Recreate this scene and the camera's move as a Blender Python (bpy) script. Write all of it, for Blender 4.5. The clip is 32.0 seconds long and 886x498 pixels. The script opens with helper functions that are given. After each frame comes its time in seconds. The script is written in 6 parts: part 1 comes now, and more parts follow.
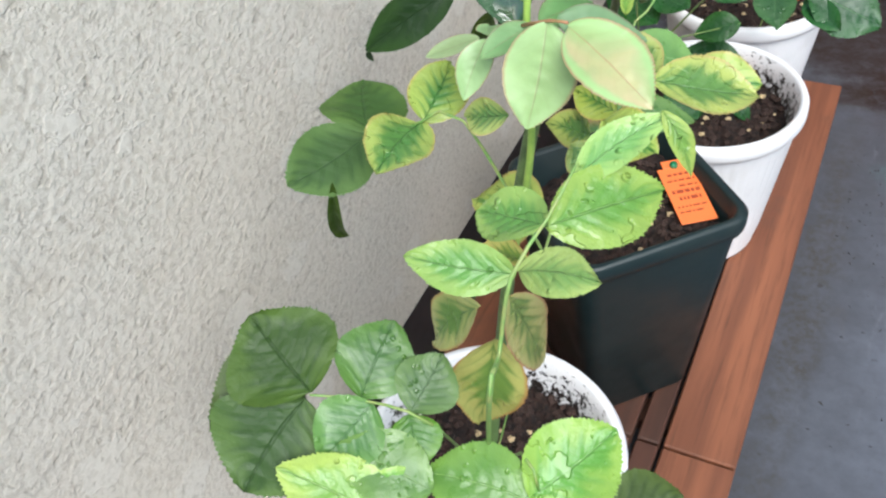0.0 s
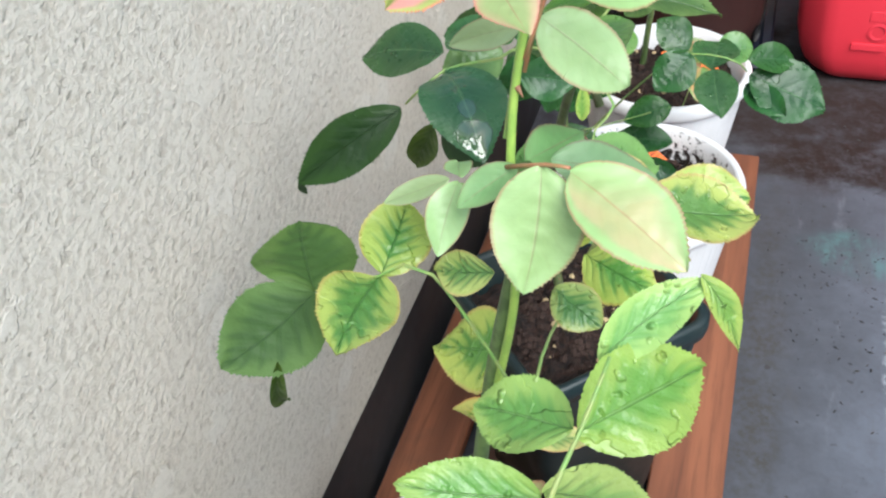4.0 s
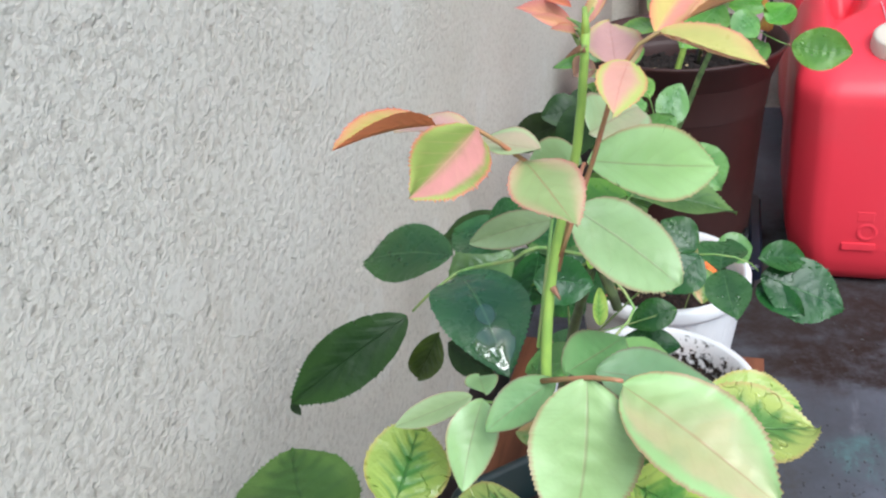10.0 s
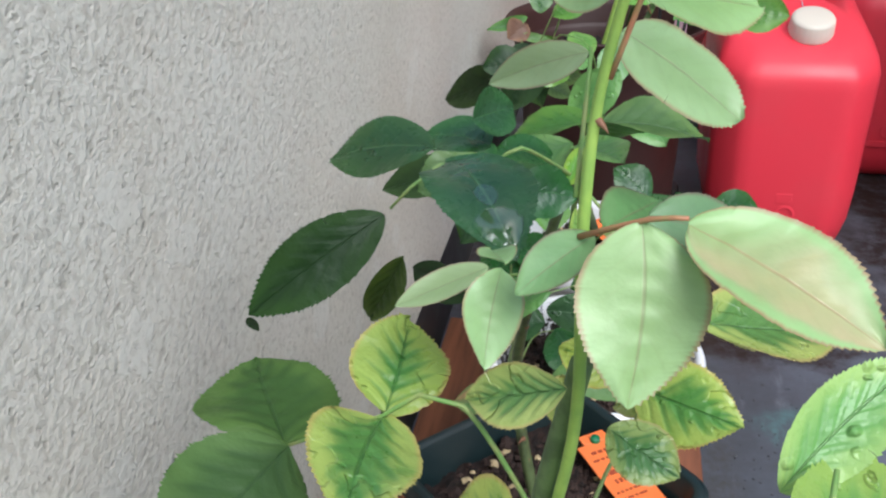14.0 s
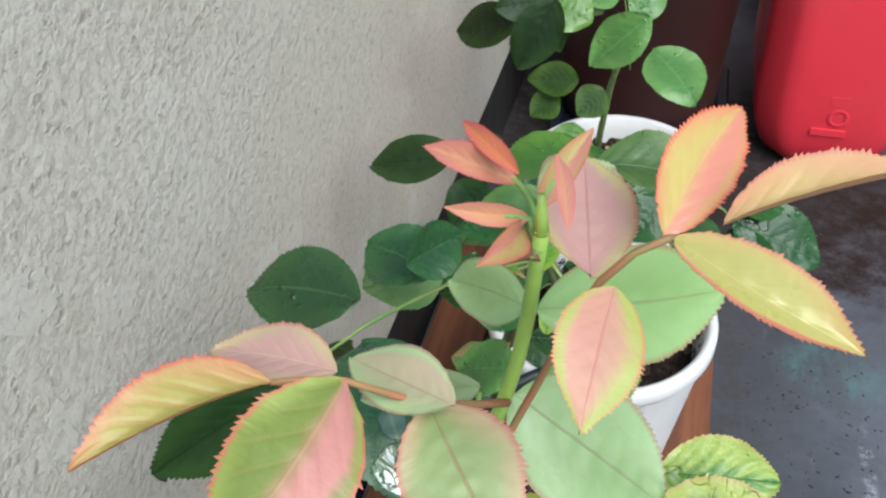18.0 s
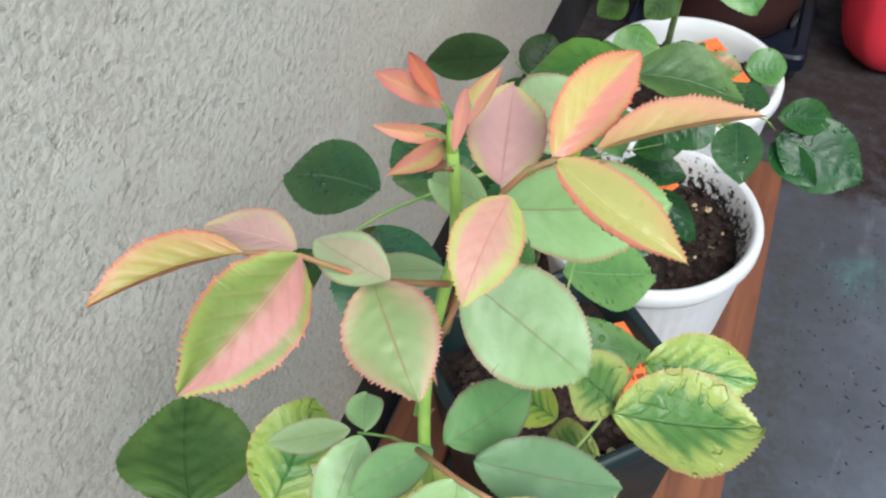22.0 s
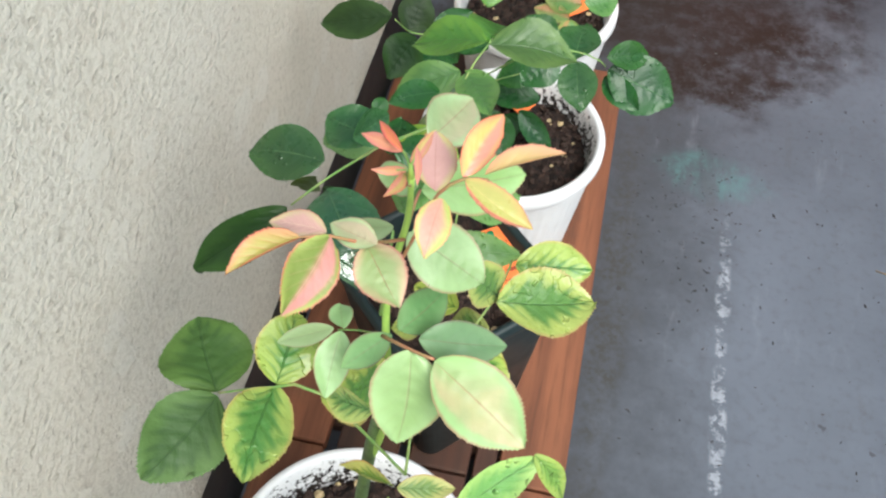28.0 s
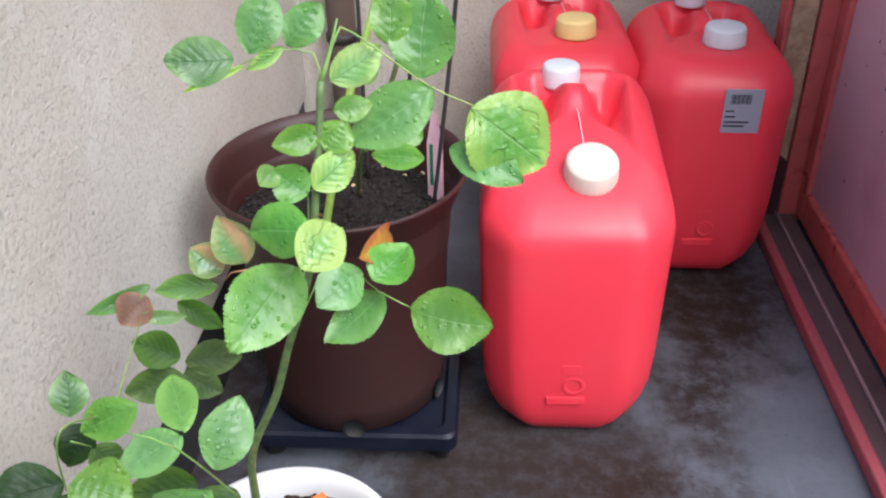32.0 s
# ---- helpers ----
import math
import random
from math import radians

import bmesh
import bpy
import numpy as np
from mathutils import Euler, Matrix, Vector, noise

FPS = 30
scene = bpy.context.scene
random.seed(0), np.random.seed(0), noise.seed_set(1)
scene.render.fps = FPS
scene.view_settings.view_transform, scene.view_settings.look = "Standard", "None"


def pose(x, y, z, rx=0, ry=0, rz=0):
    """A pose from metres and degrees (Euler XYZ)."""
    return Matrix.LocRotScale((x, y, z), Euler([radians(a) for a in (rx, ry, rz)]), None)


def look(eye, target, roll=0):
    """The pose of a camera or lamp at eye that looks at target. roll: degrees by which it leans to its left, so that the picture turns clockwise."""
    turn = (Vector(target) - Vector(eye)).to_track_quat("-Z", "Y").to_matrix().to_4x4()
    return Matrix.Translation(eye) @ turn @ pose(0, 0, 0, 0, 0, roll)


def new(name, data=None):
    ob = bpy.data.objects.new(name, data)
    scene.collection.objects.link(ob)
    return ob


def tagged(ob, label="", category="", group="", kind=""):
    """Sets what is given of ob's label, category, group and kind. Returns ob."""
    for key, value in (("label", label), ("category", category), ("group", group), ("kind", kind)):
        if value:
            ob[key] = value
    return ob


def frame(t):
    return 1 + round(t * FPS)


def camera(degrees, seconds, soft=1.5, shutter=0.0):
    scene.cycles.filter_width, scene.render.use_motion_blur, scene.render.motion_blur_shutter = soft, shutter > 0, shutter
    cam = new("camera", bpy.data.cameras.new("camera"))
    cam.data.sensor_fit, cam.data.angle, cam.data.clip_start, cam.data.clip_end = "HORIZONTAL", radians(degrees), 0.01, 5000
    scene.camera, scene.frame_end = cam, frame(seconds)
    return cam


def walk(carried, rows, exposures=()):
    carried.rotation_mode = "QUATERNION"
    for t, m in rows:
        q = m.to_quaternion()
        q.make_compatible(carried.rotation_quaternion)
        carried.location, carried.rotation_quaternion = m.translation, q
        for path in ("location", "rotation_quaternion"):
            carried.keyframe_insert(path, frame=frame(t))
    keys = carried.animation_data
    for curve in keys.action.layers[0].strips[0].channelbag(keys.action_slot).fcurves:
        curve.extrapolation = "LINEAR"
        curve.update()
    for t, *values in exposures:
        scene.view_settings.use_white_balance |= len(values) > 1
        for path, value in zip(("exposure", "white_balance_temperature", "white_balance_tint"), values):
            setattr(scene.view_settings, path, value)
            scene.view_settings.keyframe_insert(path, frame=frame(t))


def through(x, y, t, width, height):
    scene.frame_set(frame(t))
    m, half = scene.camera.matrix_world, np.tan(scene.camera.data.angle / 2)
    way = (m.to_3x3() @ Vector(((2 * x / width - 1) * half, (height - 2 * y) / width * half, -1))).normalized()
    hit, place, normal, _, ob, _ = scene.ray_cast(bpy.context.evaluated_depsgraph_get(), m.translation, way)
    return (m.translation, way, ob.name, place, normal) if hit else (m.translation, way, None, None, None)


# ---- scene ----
cam = camera(52.35, 32.0, soft=2.3)
PATH = [
    (0, (0.3522, -0.1205, 0.8416), (-0.0884, 0.6059, -0.0059), -8.40),
    (0.5, (0.3249, -0.0922, 0.8200), (-0.1160, 0.6323, -0.0290), -9.06),
    (1, (0.2999, -0.0749, 0.8122), (-0.1028, 0.6402, -0.0632), -6.22),
    (1.5, (0.2895, -0.0739, 0.8168), (-0.0904, 0.6822, -0.0341), -5.27),
    (2, (0.2944, -0.0733, 0.8260), (-0.0783, 0.7043, -0.0084), -4.77),
    (2.5, (0.2907, -0.0691, 0.8277), (-0.0771, 0.7129, -0.0049), -4.09),
    (4.5, (0.2802, -0.0339, 0.8215), (-0.0463, 0.8374, 0.0637), -5.53),
    (5, (0.2704, -0.0065, 0.8194), (-0.0527, 0.9244, 0.1345), -3.43),
    (5.5, (0.2614, 0.0355, 0.8185), (-0.0578, 0.9751, 0.1439), -1.65),
    (6, (0.2579, 0.0567, 0.8241), (-0.0701, 1.0062, 0.1677), -1.37),
    (6.5, (0.2639, 0.0535, 0.8290), (-0.0779, 1.0153, 0.1980), -1.98),
    (7, (0.2761, 0.0290, 0.8247), (-0.1040, 0.9849, 0.2069), -2.35),
    (7.5, (0.2596, 0.0038, 0.8021), (-0.1252, 0.9557, 0.1809), -2.97),
    (8, (0.2487, -0.0109, 0.7860), (-0.0896, 0.9604, 0.1680), -3.52),
    (8.5, (0.2534, -0.0083, 0.7852), (-0.0636, 0.9755, 0.1755), -3.31),
    (9, (0.2566, -0.0066, 0.7911), (-0.0632, 0.9864, 0.1980), -4.40),
    (9.5, (0.2564, -0.0117, 0.7897), (-0.0752, 0.9781, 0.1978), -5.31),
    (10, (0.2583, -0.0147, 0.7970), (-0.0833, 0.9806, 0.2202), -5.59),
    (10.5, (0.2627, -0.0138, 0.8022), (-0.0834, 0.9839, 0.2322), -5.87),
    (11, (0.2652, -0.0164, 0.8031), (-0.0841, 0.9811, 0.2346), -6.09),
    (11.5, (0.2645, -0.0172, 0.8021), (-0.0890, 0.9802, 0.2362), -6.06),
    (12, (0.2705, -0.0252, 0.8046), (-0.0923, 0.9673, 0.2358), -5.47),
    (12.5, (0.2785, -0.0321, 0.8025), (-0.0878, 0.9488, 0.2164), -4.45),
    (13, (0.2850, -0.0236, 0.7996), (-0.0790, 0.9461, 0.1937), -3.52),
    (13.5, (0.2601, -0.0064, 0.7704), (-0.0504, 1.0158, 0.2238), -2.27),
    (14, (0.2161, -0.0077, 0.7334), (0.0035, 1.0266, 0.1633), -1.88),
    (14.5, (0.1927, -0.0021, 0.7221), (0.0529, 1.0348, 0.1345), -2.52),
    (15, (0.2027, 0.0054, 0.7449), (0.0367, 1.0457, 0.1701), -4.53),
    (15.5, (0.2372, 0.0602, 0.7130), (-0.0791, 1.1680, 0.3773), 3.01),
    (17.5, (0.2419, 0.1158, 0.8125), (-0.0184, 1.0186, 0.0661), -2.46),
    (18, (0.2381, 0.1151, 0.8138), (-0.0169, 0.9914, 0.0346), -2.15),
    (18.5, (0.2358, 0.1182, 0.8170), (-0.0058, 0.9524, -0.0111), -2.71),
    (19, (0.2422, 0.1121, 0.8265), (0.0018, 0.9424, -0.0059), -2.20),
    (19.5, (0.2574, 0.1193, 0.8303), (0.0127, 0.9175, -0.0316), 1.35),
    (20, (0.2590, 0.1198, 0.8324), (-0.0127, 0.8912, -0.0458), 1.81),
    (20.5, (0.2568, 0.1179, 0.8357), (-0.0451, 0.8753, -0.0447), -0.73),
    (21, (0.2627, 0.1131, 0.8416), (-0.0555, 0.8618, -0.0405), -2.74),
    (21.5, (0.2652, 0.1065, 0.8413), (-0.0643, 0.8509, -0.0403), -3.87),
    (22, (0.2714, 0.1003, 0.8386), (-0.0593, 0.8458, -0.0417), -3.97),
    (22.5, (0.2692, 0.0961, 0.8352), (-0.0693, 0.8378, -0.0453), -4.32),
    (23, (0.2744, 0.0933, 0.8402), (-0.0784, 0.8375, -0.0326), -5.54),
    (23.5, (0.2752, 0.0890, 0.8348), (-0.0680, 0.8331, -0.0418), -4.47),
    (24, (0.2816, 0.0873, 0.8399), (-0.0554, 0.8245, -0.0449), -4.78),
    (24.5, (0.2821, 0.0786, 0.8629), (-0.0136, 0.7796, -0.0651), -3.04),
    (25, (0.2767, 0.0571, 0.8904), (0.0134, 0.7181, -0.0759), -2.37),
    (25.5, (0.2882, 0.0493, 0.9117), (0.0558, 0.6875, -0.0776), -2.01),
    (27.5, (0.2510, -0.0010, 1.0062), (0.1286, 0.6952, 0.0364), 2.80),
    (28, (0.2752, 0.0170, 0.9703), (0.1373, 0.7078, -0.0012), 1.41),
    (28.5, (0.3328, 0.1074, 0.9438), (0.2312, 0.8552, 0.0108), 0.54),
    (29, (0.3503, 0.1796, 0.9163), (0.2504, 0.9616, 0.0115), 0.25),
    (29.5, (0.3311, 0.2707, 0.9097), (0.2508, 1.0652, 0.0140), -2.02),
    (30, (0.3425, 0.3480, 0.8679), (0.2330, 1.1843, 0.0143), -4.37),
    (30.5, (0.3561, 0.3824, 0.8450), (0.2307, 1.2597, 0.0359), -4.96),
    (31, (0.3592, 0.4123, 0.8535), (0.2524, 1.3373, 0.0966), -2.86),
    (31.5, (0.3740, 0.4358, 0.8694), (0.2901, 1.4032, 0.1644), -2.32),
    (32, (0.3789, 0.4501, 0.8827), (0.3131, 1.4503, 0.2229), -1.35),
]
EXPOSURES = [(0, 0.72, 6000, 5), (1, 0.76, 6000, 5), (2, 0.84, 6000, 5), (5, 0.72, 6000, 4), (6, 0.54, 6000, 4), (7, 0.56, 5950, 4), (8, 0.52, 5900, 5), (9, 0.60, 5800, 5), (13, 0.52, 5750, 5), (14, 0.42, 5800, 5), (15, 0.82, 5900, 6), (18, 0.38, 5950, 2), (24, 0.42, 5900, 1), (25, 0.60, 5900, 0), (26, 0.64, 6000, 0), (28, 0.74, 6250, 1), (29, 0.94, 6450, 3), (30, 1.02, 6600, 6), (31, 0.72, 6600, 8), (32, 0.80, 5900, 9)]
walk(cam, [(t, look(eye, target, roll)) for t, eye, target, roll in PATH], exposures=EXPOSURES)

# ---- light ----
world = bpy.data.worlds.new("overcast_sky")
scene.world = world
world.use_nodes = True
wn = world.node_tree.nodes
sky = wn.new("ShaderNodeTexSky")
sky.sky_type, sky.sun_disc = "NISHITA", False
sky.sun_elevation, sky.sun_rotation = radians(58), radians(150)
sky.air_density, sky.dust_density = 1.6, 4.0
world.node_tree.links.new(sky.outputs["Color"], wn["Background"].inputs["Color"])
wn["Background"].inputs["Strength"].default_value = 0.10
sun_data = bpy.data.lights.new("sun", "SUN")
sun_data.energy, sun_data.angle, sun_data.color = 2.4, radians(42), (1.0, 0.98, 0.95)
sun = new("sun", sun_data)
sun.matrix_world = look((2.7, -2.9, 4.6), (0, 0, 0))


# ---- small builders ----
SIZE = 0.8  # metres to one unit of the plan


def spot(x, y, z, rx=0, ry=0, rz=0):
    """pose() in units of the plan."""
    return pose(x * SIZE, y * SIZE, z * SIZE, rx, ry, rz)


def srgb(r, g, b):
    return tuple(((c / 255) / 12.92 if c <= 10 else ((c / 255 + 0.055) / 1.055) ** 2.4) for c in (r, g, b)) + (1,)


def mesh_object(name, verts, faces, material, parent=None, label="", smooth=True, uvs=None):
    me = bpy.data.meshes.new(name)
    me.from_pydata([(v[0] * SIZE, v[1] * SIZE, v[2] * SIZE) for v in verts], [], faces)
    if uvs is not None:
        layer = me.uv_layers.new(name="UVMap")
        loops = np.zeros(len(me.loops), dtype=np.int32)
        me.loops.foreach_get("vertex_index", loops)
        layer.data.foreach_set("uv", np.asarray(uvs, dtype=np.float32)[loops].ravel())
    me.materials.append(material)
    if smooth:
        me.polygons.foreach_set("use_smooth", [True] * len(me.polygons))
    me.update()
    ob = new(name, me)
    if parent is not None:
        ob.parent = parent
    return tagged(ob, label)


def part(name, bm, material, parent=None, label="", smooth=False):
    me = bpy.data.meshes.new(name)
    bmesh.ops.scale(bm, vec=(SIZE, SIZE, SIZE), verts=bm.verts)
    bmesh.ops.recalc_face_normals(bm, faces=bm.faces)
    bm.to_mesh(me)
    bm.free()
    me.materials.append(material)
    if smooth:
        me.polygons.foreach_set("use_smooth", [True] * len(me.polygons))
    ob = new(name, me)
    if parent is not None:
        ob.parent = parent
    return tagged(ob, label)


def thing(name, at, label, category, group="", turn=0.0):
    ob = new(name)
    ob.matrix_world = spot(*at, 0, 0, turn)
    return tagged(ob, label, category, group)


def box_bm(lo, hi, bevel=0.0, segments=2):
    bm = bmesh.new()
    bmesh.ops.create_cube(bm, size=1)
    lo, hi = Vector(lo), Vector(hi)
    for v in bm.verts:
        v.co = Vector([(lo[i] + hi[i]) / 2 + v.co[i] * (hi[i] - lo[i]) for i in range(3)])
    if bevel:
        bmesh.ops.bevel(bm, geom=bm.edges[:], offset=bevel, segments=segments, affect="EDGES", profile=0.5)
    return bm


def lathe(profile, steps=64, ribs=None):
    """Vertices and faces of a turned shape; ribs(angle, z) may change the radius."""
    verts, faces = [], []
    for r, z in profile:
        for k in range(steps):
            a = 2 * math.pi * k / steps
            rr = r + (ribs(k, z) if ribs else 0)
            verts.append((rr * math.cos(a), rr * math.sin(a), z))
    for i in range(len(profile) - 1):
        for k in range(steps):
            n = (k + 1) % steps
            faces.append((i * steps + k, i * steps + n, (i + 1) * steps + n, (i + 1) * steps + k))
    return verts, faces


def tube(points, radii, sides=8):
    """A tapered tube along a smooth line through the points."""
    pts = [Vector(p) for p in points]
    fine, rad = [], []
    n = len(pts)
    for i in range(n - 1):
        p0, p1, p2, p3 = pts[max(i - 1, 0)], pts[i], pts[i + 1], pts[min(i + 2, n - 1)]
        cuts = max(2, min(8, int((p2 - p1).length / 0.012)))
        for k in range(cuts):
            u = k / cuts
            fine.append(0.5 * (2 * p1 + (p2 - p0) * u + (2 * p0 - 5 * p1 + 4 * p2 - p3) * u * u + (3 * p1 - p0 - 3 * p2 + p3) * u ** 3))
            rad.append(radii[i] * (1 - u) + radii[i + 1] * u)
    fine.append(pts[-1]), rad.append(radii[-1])
    verts, faces = [], []
    side = None
    for i, p in enumerate(fine):
        way = (fine[min(i + 1, len(fine) - 1)] - fine[max(i - 1, 0)]).normalized()
        if side is None:
            side = way.orthogonal().normalized()
        side = (side - way * side.dot(way)).normalized()
        up = way.cross(side)
        for k in range(sides):
            a = 2 * math.pi * k / sides
            verts.append(p + rad[i] * (math.cos(a) * side + math.sin(a) * up))
    for i in range(len(fine) - 1):
        for k in range(sides):
            m = (k + 1) % sides
            faces.append((i * sides + k, i * sides + m, (i + 1) * sides + m, (i + 1) * sides + k))
    faces.append(tuple(range(sides))[::-1])
    faces.append(tuple(range((len(fine) - 1) * sides, len(fine) * sides)))
    return verts, faces


# ---- materials ----
class Nodes:
    def __init__(self, name):
        self.material = bpy.data.materials.new(name)
        self.material.use_nodes = True
        self.tree = self.material.node_tree
        self.shader = self.tree.nodes["Principled BSDF"]

    def add(self, kind, **values):
        node = self.tree.nodes.new(kind)
        for key, value in values.items():
            node.inputs[key.replace("_", " ")].default_value = value
        return node

    def link(self, a, b):
        self.tree.links.new(a, b)

    def math(self, kind, a, b=None, c=None):
        node = self.tree.nodes.new("ShaderNodeMath")
        node.operation = kind
        for n, v in enumerate((a, b, c)):
            if v is None:
                continue
            if isinstance(v, (int, float)):
                node.inputs[n].default_value = v
            else:
                self.link(v, node.inputs[n])
        return node.outputs[0]

    def ramp(self, value, lo, hi, low=0.0, high=1.0):
        node = self.tree.nodes.new("ShaderNodeMapRange")
        node.interpolation_type = "SMOOTHSTEP"
        self.link(value, node.inputs["Value"])
        for key, v in (("From Min", lo), ("From Max", hi), ("To Min", low), ("To Max", high)):
            node.inputs[key].default_value = v
        return node.outputs["Result"]

    def mix(self, fac, a, b, kind="MIX"):
        node = self.tree.nodes.new("ShaderNodeMix")
        node.data_type, node.blend_type = "RGBA", kind
        for socket, v in ((node.inputs[0], fac), (node.inputs[6], a), (node.inputs[7], b)):
            if isinstance(v, (int, float, tuple)):
                socket.default_value = v
            else:
                self.link(v, socket)
        return node.outputs[2]

    def noise(self, scale, detail=4.0, rough=0.55, space="Object"):
        co = self.tree.nodes.new("ShaderNodeTexCoord")
        node = self.add("ShaderNodeTexNoise", Scale=scale, Detail=detail, Roughness=rough)
        self.link(co.outputs[space], node.inputs["Vector"])
        return node.outputs["Fac"]

    def bump(self, height, strength, distance):
        node = self.add("ShaderNodeBump", Strength=strength, Distance=distance)
        self.link(height, node.inputs["Height"])
        self.link(node.outputs["Normal"], self.shader.inputs["Normal"])
        return node

    def finish(self, color, rough=0.5, metal=0.0):
        for key, v in (("Base Color", color), ("Roughness", rough), ("Metallic", metal)):
            if isinstance(v, (int, float, tuple)):
                self.shader.inputs[key].default_value = v
            else:
                self.link(v, self.shader.inputs[key])
        return self.material


def plastic(name, color, rough=0.4, grime=0.25, scale=18.0, dirt=(0.1, 0.09, 0.08, 1), relief=0.0004):
    m = Nodes(name)
    n = m.noise(scale, 5)
    fine = m.noise(scale * 9, 3)
    c = m.mix(m.ramp(n, 0.5, 0.78, 0, grime), color, dirt)
    m.bump(fine, 0.25, relief)
    return m.finish(c, m.ramp(n, 0.3, 0.7, rough - 0.06, rough + 0.12))


def stucco():
    m = Nodes("wall_stucco")
    trowel = m.tree.nodes.new("ShaderNodeMapping")
    trowel.inputs["Scale"].default_value = (1.0, 0.9, 1.0)
    m.link(m.tree.nodes.new("ShaderNodeTexCoord").outputs["Object"], trowel.inputs["Vector"])
    co = trowel.outputs[0]

    def grain(scale, detail, rough=0.5):
        node = m.add("ShaderNodeTexNoise", Scale=scale, Detail=detail, Roughness=rough)
        m.link(co, node.inputs["Vector"])
        return node

    def cells(scale, spread, kind="F1"):
        warp = m.mix(spread, co, grain(scale * 0.8, 3.0).outputs["Color"], "LINEAR_LIGHT")
        node = m.add("ShaderNodeTexVoronoi", Scale=scale, Randomness=1.0)
        node.feature = kind
        m.link(warp, node.inputs["Vector"])
        return node
    sand, broad = grain(300.0, 6.0, 0.75).outputs["Fac"], grain(5.0, 4.0).outputs["Fac"]
    clump = grain(75.0, 4.0, 0.6).outputs["Fac"]
    def plates(scale, least, most):
        cell = cells(scale, 0.004)
        pick = m.tree.nodes.new("ShaderNodeSeparateColor")
        m.link(cell.outputs["Color"], pick.inputs[0])
        size = m.ramp(pick.outputs[0], least, 1.0, -0.15, most)
        edge = m.math("ADD", cell.outputs["Distance"], m.math("MULTIPLY", m.math("SUBTRACT", clump, 0.5), 0.9))
        return m.ramp(m.math("SUBTRACT", size, edge), -0.015, 0.03)
    flat = plates(24.0, 0.45, 0.42)

    def grains(scale, ragged):
        cell = m.add("ShaderNodeTexVoronoi", Scale=scale, Randomness=1.0)
        m.link(co, cell.inputs["Vector"])
        pick = m.tree.nodes.new("ShaderNodeSeparateColor")
        m.link(cell.outputs["Color"], pick.inputs[0])
        far = m.math("ADD", cell.outputs["Distance"], m.math("MULTIPLY", m.math("SUBTRACT", sand, 0.5), ragged))
        return m.math("MULTIPLY", m.ramp(far, 0.7, 0.25), m.ramp(pick.outputs[0], 0.0, 0.7, 0.25, 1.0))
    shape = m.math("ADD", grain(190.0, 5.0, 0.65).outputs["Fac"], m.math("MULTIPLY", m.math("SUBTRACT", grains(230.0, 1.0), 0.4), 0.12))
    skin = m.ramp(shape, 0.34, 0.62)
    coat = m.ramp(grain(14.0, 3.0).outputs["Fac"], 0.38, 0.6, 0.65, 1.0)
    rough = m.math("ADD", m.math("MULTIPLY", skin, 0.55), m.math("MULTIPLY", grains(150.0, 1.3), 0.75))
    rough = m.math("MULTIPLY", m.math("ADD", rough, m.math("MULTIPLY", sand, 0.4)), coat)
    height = m.math("ADD", m.math("MULTIPLY", rough, m.math("SUBTRACT", 1.0, m.math("MULTIPLY", flat, 0.7))), m.math("MULTIPLY", flat, 0.9))
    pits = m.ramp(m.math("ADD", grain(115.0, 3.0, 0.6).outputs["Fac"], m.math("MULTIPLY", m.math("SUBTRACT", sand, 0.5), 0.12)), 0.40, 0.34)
    height = m.math("SUBTRACT", height, m.math("MULTIPLY", pits, 0.9))
    m.bump(m.math("ADD", height, m.math("MULTIPLY", broad, 0.3)), 0.5, 0.0019)
    c = m.mix(m.ramp(grain(2.2, 3.0).outputs["Fac"], 0.3, 0.75), srgb(212, 206, 196), srgb(201, 192, 179))
    c = m.mix(m.ramp(grain(11.0, 4.0, 0.6).outputs["Fac"], 0.5, 0.8, 0, 0.4), c, srgb(188, 176, 160))
    # Hollows and pits are tinted darker too, painting in their crevice shade.
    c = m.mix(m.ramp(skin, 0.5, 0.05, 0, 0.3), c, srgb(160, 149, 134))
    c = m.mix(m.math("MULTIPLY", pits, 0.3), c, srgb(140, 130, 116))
    c = m.mix(m.math("MULTIPLY", flat, 0.18), c, srgb(219, 217, 212))
    c = m.mix(m.ramp(grain(140.0, 1.0).outputs["Fac"], 0.78, 0.82, 0, 0.4), c, srgb(110, 100, 90))
    return m.finish(c, 0.92)


